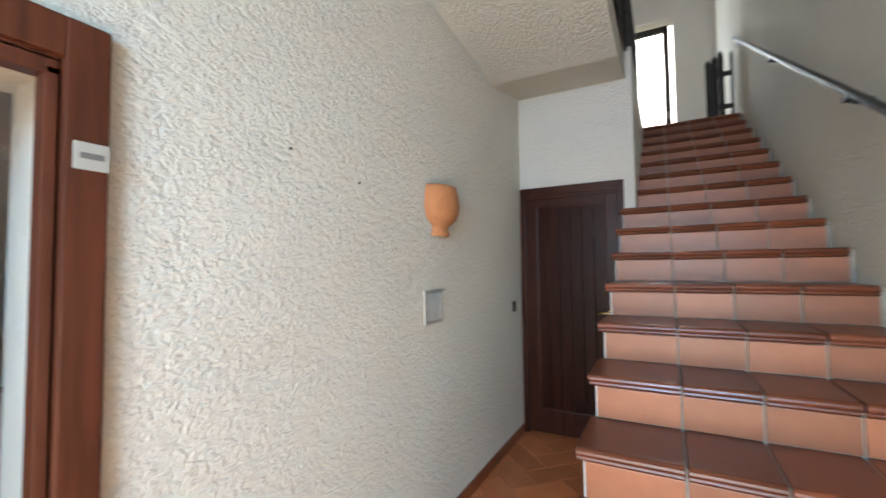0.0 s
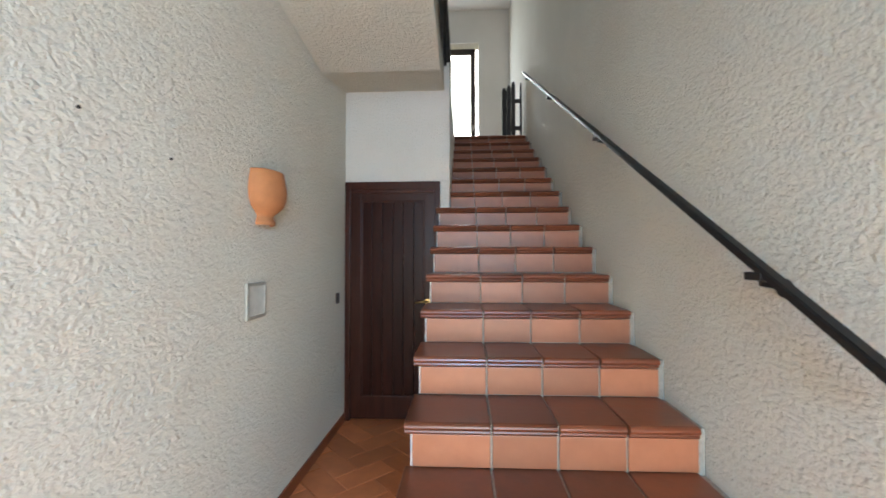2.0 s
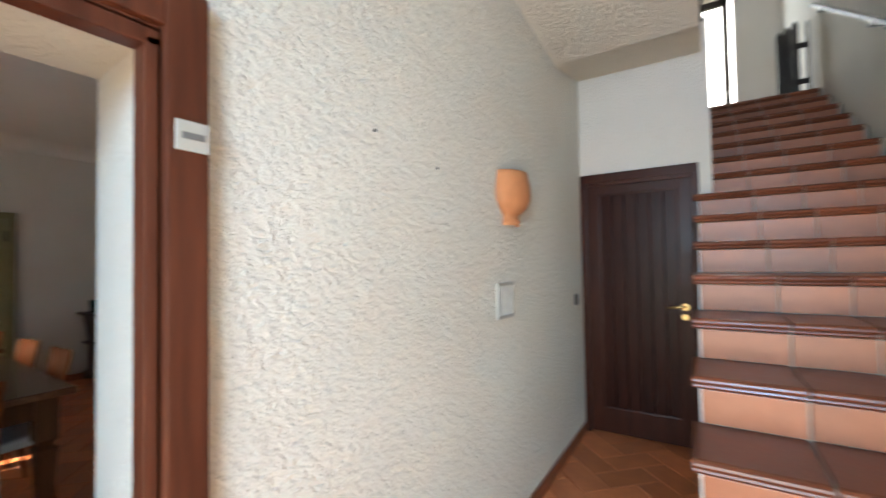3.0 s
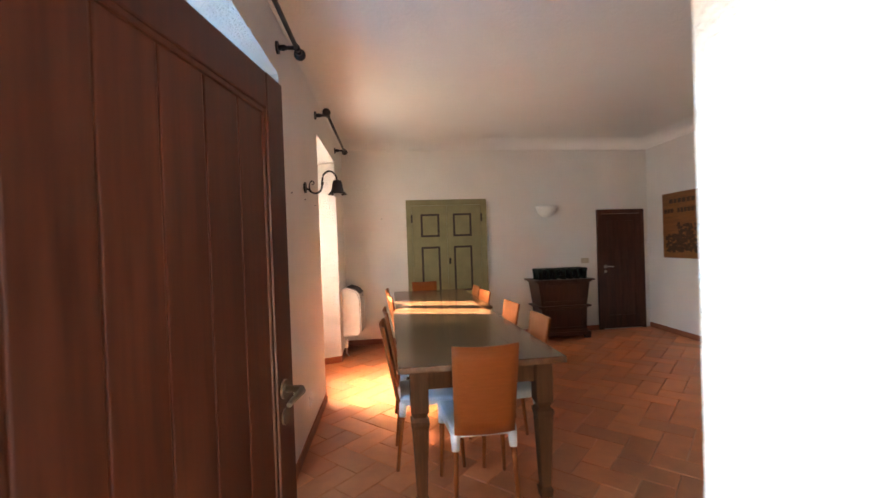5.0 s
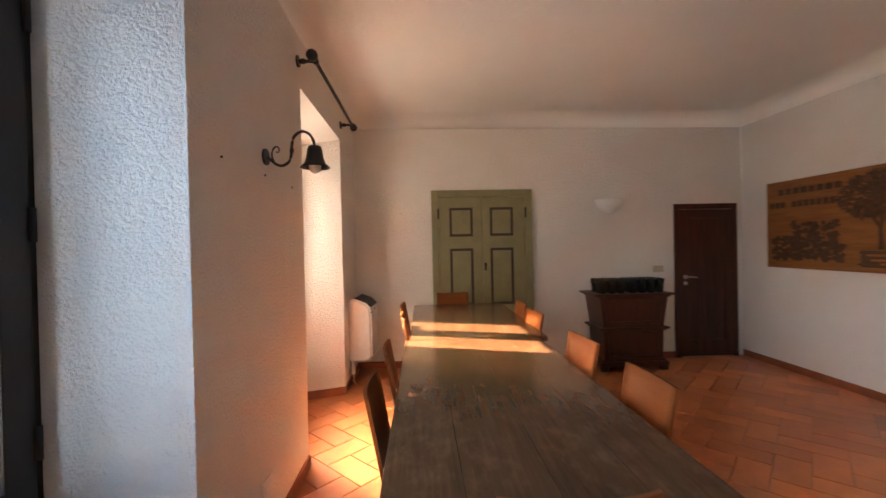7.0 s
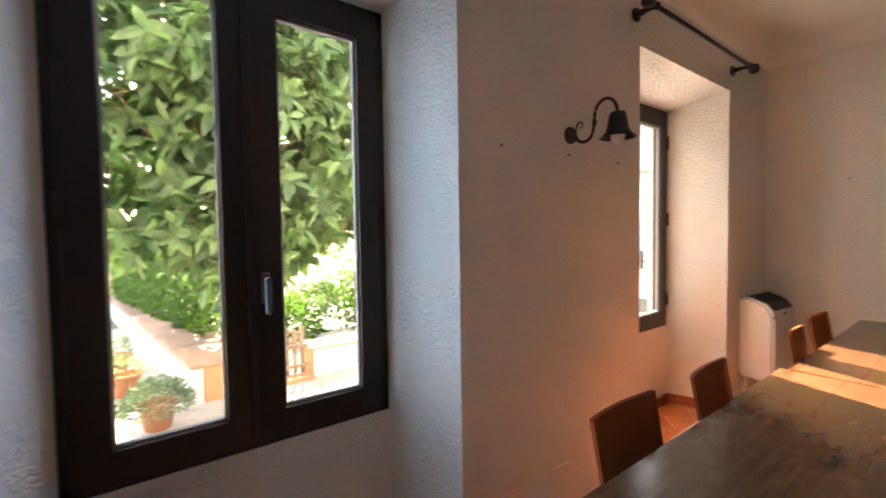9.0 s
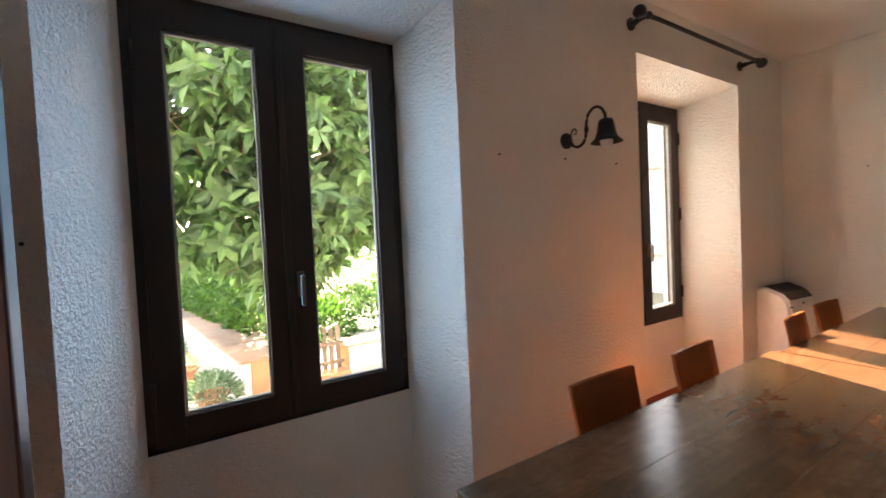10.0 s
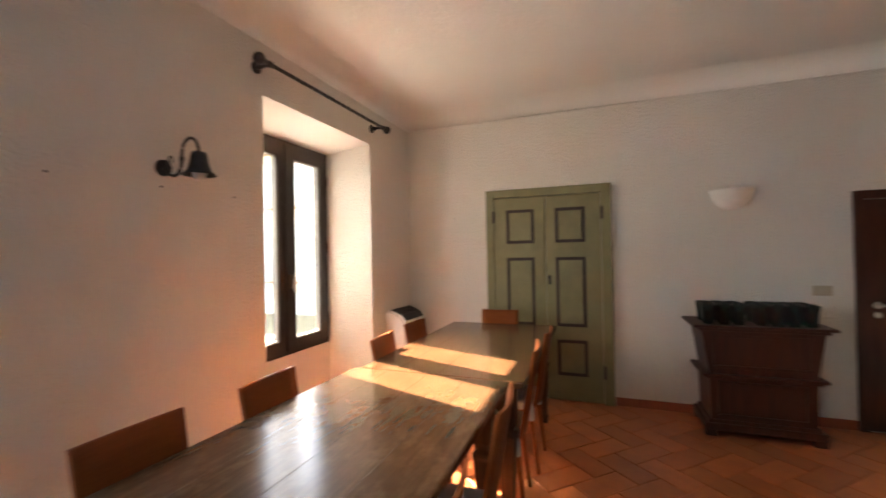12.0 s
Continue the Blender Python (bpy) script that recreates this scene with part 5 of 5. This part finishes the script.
# hedge on the far part of the wall
it = []
for i in range(7500):
    lx = rg.uniform(1.1, 7.5)
    front = 0.17 + max(0.0, 0.26 - 0.06 * (lx - 1.1))
    p = WALL @ Vector((lx, -front - 0.4 * rg.random() ** 1.5, rg.uniform(0.12, 1.12 + 0.1 * math.sin(lx * 2.3) + 0.08 * math.sin(lx * 5.1))))
    it.append((p, rvec() + Vector((0.3, -0.4, 0.3)), rvec(), rg.uniform(0.07, 0.12), rg.uniform(0.04, 0.065)))
tagged(foliage("hedge", it, M_HEDGE, None), "dense bright green clipped hedge behind the low wall", "hedge", "", "stuff")

# potted shrubs by the wall
def shrub(x, y, r, h, material, label, n=900):
    s = thing("potted_shrub", label, "plant", pose(x, y, GZ))
    pot = part("pot", lathe(bmesh.new(), [(0.0, 0.0), (0.1, 0.0), (0.14, 0.2), (0.16, 0.205), (0.16, 0.235), (0.135, 0.235), (0.13, 0.19), (0.0, 0.18)], 18), M_POT, s)
    it = []
    for i in range(n):
        v = rvec()
        v.z = abs(v.z)
        p = Vector((v.x * r, v.y * r, 0.2 + v.z * h)) * rg.uniform(0.75, 1.0)
        it.append((p, v + rvec() * 0.6, rvec(), rg.uniform(0.04, 0.08), rg.uniform(0.01, 0.018)))
    foliage("leaves", it, material, s)
    return s


shrub(-3.2, 2.2, 0.27, 0.24, M_LAV, "bushy grey-green potted shrub by the low wall", 1500)
shrub(-4.35, 1.95, 0.15, 0.24, M_LAV, "small pale plant in a clay pot", 260)
shrub(-5.3, 1.85, 0.17, 0.3, M_LAV, "pale potted plant beside the path", 300)

# picket gate, step and white pier to the right of the tree
fg = thing("garden_gate", "weathered low wooden picket gate", "gate")
for i in range(8):
    y = 3.02 + i * 0.088
    h = 0.3 - GZ + rg.uniform(-0.04, 0.04)
    bm = prism(bmesh.new(), [(y, 0), (y + 0.058, 0), (y + 0.058, h - 0.03), (y + 0.029, h), (y, h - 0.03)], "x", -3.8, -3.778)
    bmesh.ops.translate(bm, verts=bm.verts[:], vec=(0, 0, GZ))
    part("picket", bm, M_GATEW, fg)
for z in (0.1, 0.06 - GZ):
    part("rail", B(-3.777, -3.755, 3.0, 3.74, GZ + z, GZ + z + 0.05, 0.004), M_GATEW, fg)
structure("kerb", B(-3.75, -3.55, 2.95, 3.74, GZ - 0.02, GZ + 0.05, 0.008), M_ORANGE, "terracotta coloured kerb below the garden gate", "kerb")
pier = thing("garden_pier", "white low masonry wall with orange end and flat coping", "wall")
part("pier", B(-4.05, -3.7, 3.78, 5.7, GZ - 0.05, 0.02, 0.01), M_WHITEW, pier)
part("coping_slab", B(-4.08, -3.67, 3.735, 5.74, 0.02, 0.055, 0.006), M_COPING, pier)
part("end_face", B(-4.03, -3.705, 3.762, 3.779, GZ, 0.018, 0.003), M_ORANGE, pier, "orange rendered end face")

# greenery beyond the gate
for x, y, r, h in ((-6.6, 5.0, 0.9, 0.95), (-7.6, 6.4, 1.1, 1.15), (-5.9, 4.0, 0.6, 0.85), (-10.5, 6.3, 1.6, 1.5)):
    it = []
    for i in range(1500):
        v = rvec()
        v.z = abs(v.z)
        p = Vector((x + v.x * r, y + v.y * r, GZ - 0.3 + v.z * h)) + rvec() * 0.15
        it.append((p, v + rvec() * 0.8, rvec(), rg.uniform(0.08, 0.15), rg.uniform(0.04, 0.07)))
    tagged(foliage("bush", it, M_HEDGE, None), "rounded green garden bush in sunlight", "bush", "garden bushes")
palm = thing("palm_plant", "fan palm with light green fronds", "plant", pose(-6.3, 5.55, GZ))
it = []
for i in range(14):
    a = i * 0.449
    base = Vector((0.5 * math.cos(a), 0.5 * math.sin(a), 1.05 + 0.25 * math.sin(i * 2.1)))
    for j in range(18):
        b = a + (j - 8.5) * 0.13
        it.append((base, Vector((math.cos(b), math.sin(b), 0.25 - 0.02 * abs(j - 8))), Vector((0, 0, 1)), 0.55, 0.035))
foliage("frond", it, M_PALM, palm)
part("stem", tube(bmesh.new(), [(0, 0, 0), (0.02, 0.01, 0.6), (0, 0, 1.1)], [0.09, 0.07, 0.06], 10), M_BARK, palm)


# neighbouring house seen through the second window
hs2 = thing("house", "pale rendered neighbouring house with shutters and tiled roof", "house")
HX0, HX1, HYF = -13.5, -2.4, 12.2
part("wall", B(HX0, HX1, HYF, HYF + 6, GZ - 0.2, 4.6), M_WHITEW, hs2)
bm = prism(bmesh.new(), [(HYF - 0.5, 4.5), (HYF - 0.5, 4.62), (HYF + 3, 6.0), (HYF + 6.5, 4.62), (HYF + 6.5, 4.5)], "x", HX0 - 0.4, HX1 + 0.4)
rf = part("roof", bm, M_ROOF, hs2)
for i in range(46):
    x = HX0 - 0.3 + i * 0.25
    part("roof_tile_row", tube(bmesh.new(), [(x, HYF - 0.53, 4.64), (x, HYF + 3, 6.02)], 0.07, 6), M_ROOF, rf)
for x in (-11.6, -9.2, -6.9, -4.4):
    for z0, z1 in ((0.7, 2.0), (2.9, 4.1)):
        wn2 = part("window", B(x - 0.5, x + 0.5, HYF - 0.02, HYF + 0.02, z0, z1), M_PALEPANE, hs2)
        part("sill", B(x - 0.6, x + 0.6, HYF - 0.12, HYF + 0.0, z0 - 0.08, z0 - 0.02, 0.01), M_COPING, wn2)
        for s in (-1, 1):
            bm = bmesh.new()
            a, b = (x - 1.02, x - 0.52) if s < 0 else (x + 0.52, x + 1.02)
            box(bm, a, a + 0.06, HYF - 0.06, HYF - 0.02, z0, z1)
            box(bm, b - 0.06, b, HYF - 0.06, HYF - 0.02, z0, z1)
            n = 14
            for i in range(n):
                zz = z0 + (z1 - z0) * i / n
                box(bm, a + 0.05, b - 0.05, HYF - 0.055, HYF - 0.03, zz, zz + 0.05)
            part("shutter", bm, M_SHUT, wn2)


# plain glowing sheet added far outside, so the landing window burns out white
m, t, b = nodes("glowing_backdrop")
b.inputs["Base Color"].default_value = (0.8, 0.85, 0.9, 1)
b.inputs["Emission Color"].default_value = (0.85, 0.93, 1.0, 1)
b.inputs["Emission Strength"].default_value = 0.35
structure("backdrop", B(60, 60.2, -25, 25, -0.6, 50), m, "plain glowing sheet added in the distance as bright sky", "backdrop")


# ---- terracotta floor tiles, herringbone ----
TW, GAP = 0.18, 0.0045


def tile_mesh():
    bm = bmesh.new()
    l, w, c = TW - GAP / 2, TW / 2 - GAP / 2, 0.0028
    rings = [[bm.verts.new((sx * (l - i), sy * (w - i), z)) for sx, sy in ((-1, -1), (1, -1), (1, 1), (-1, 1))] for i, z in ((0, -0.012), (0, -0.003), (c, 0.0))]
    for a, b in zip(rings, rings[1:]):
        for k in range(4):
            bm.faces.new((a[k], a[(k + 1) % 4], b[(k + 1) % 4], b[k]))
    bm.faces.new(rings[-1])
    return mesh_of("tile", bm, M_TILE)


def lay_tiles():
    me = tile_mesh()
    areas = [(-0.38, RX, SY1, NY), (0.2, 1.12, SY0 + 0.02, SY1), (0.9, DWX, -0.2, SY0)]
    rest_v, rest_f = [], []
    base = [tuple(v.co) for v in me.vertices]
    polys = [tuple(p.vertices) for p in me.polygons]
    spots = []
    for i in range(-60, 60):
        for j in range(-40, 40):
            u, v = i + 2 * j, i - 2 * j
            for cu, cv, turn in ((u + 1, v + 0.5, 0), (u + 0.5, v + 2, 90)):
                U, V = cu * TW, cv * TW
                x, y = 0.116 + (U + V) * 0.7071, 4.38 + (V - U) * 0.7071
                for x0, x1, y0, y1 in areas:
                    if x0 - 0.16 < x < x1 + 0.16 and y0 - 0.16 < y < y1 + 0.16:
                        spots.append((x, y, turn - 45))
                        break
    count = 0
    for x, y, a in spots:
        near = (x < 1.6 and 2.0 < y < 5.8) or (x > 2.6 and 3.4 < y < 5.4) or (y < SY0 and x > 2.0)
        m = pose(x, y, random.uniform(-0.0008, 0.0), random.uniform(-0.15, 0.15), random.uniform(-0.15, 0.15), a + random.uniform(-0.25, 0.25))
        if near and count < 300:
            t = new("tile", me)
            t.parent, t.matrix_basis = floor, m
            count += 1
        else:
            k = len(rest_v)
            rest_v += [tuple(m @ Vector(p)) for p in base]
            rest_f += [tuple(k + q for q in p) for p in polys]
    rm = bpy.data.meshes.new("tiles")
    rm.from_pydata(rest_v, [], rest_f)
    rm.materials.append(M_TILE)
    ob = new("tiles", rm)
    ob.parent = floor
    tagged(ob, "terracotta floor tiles laid in herringbone", kind="stuff")


lay_tiles()
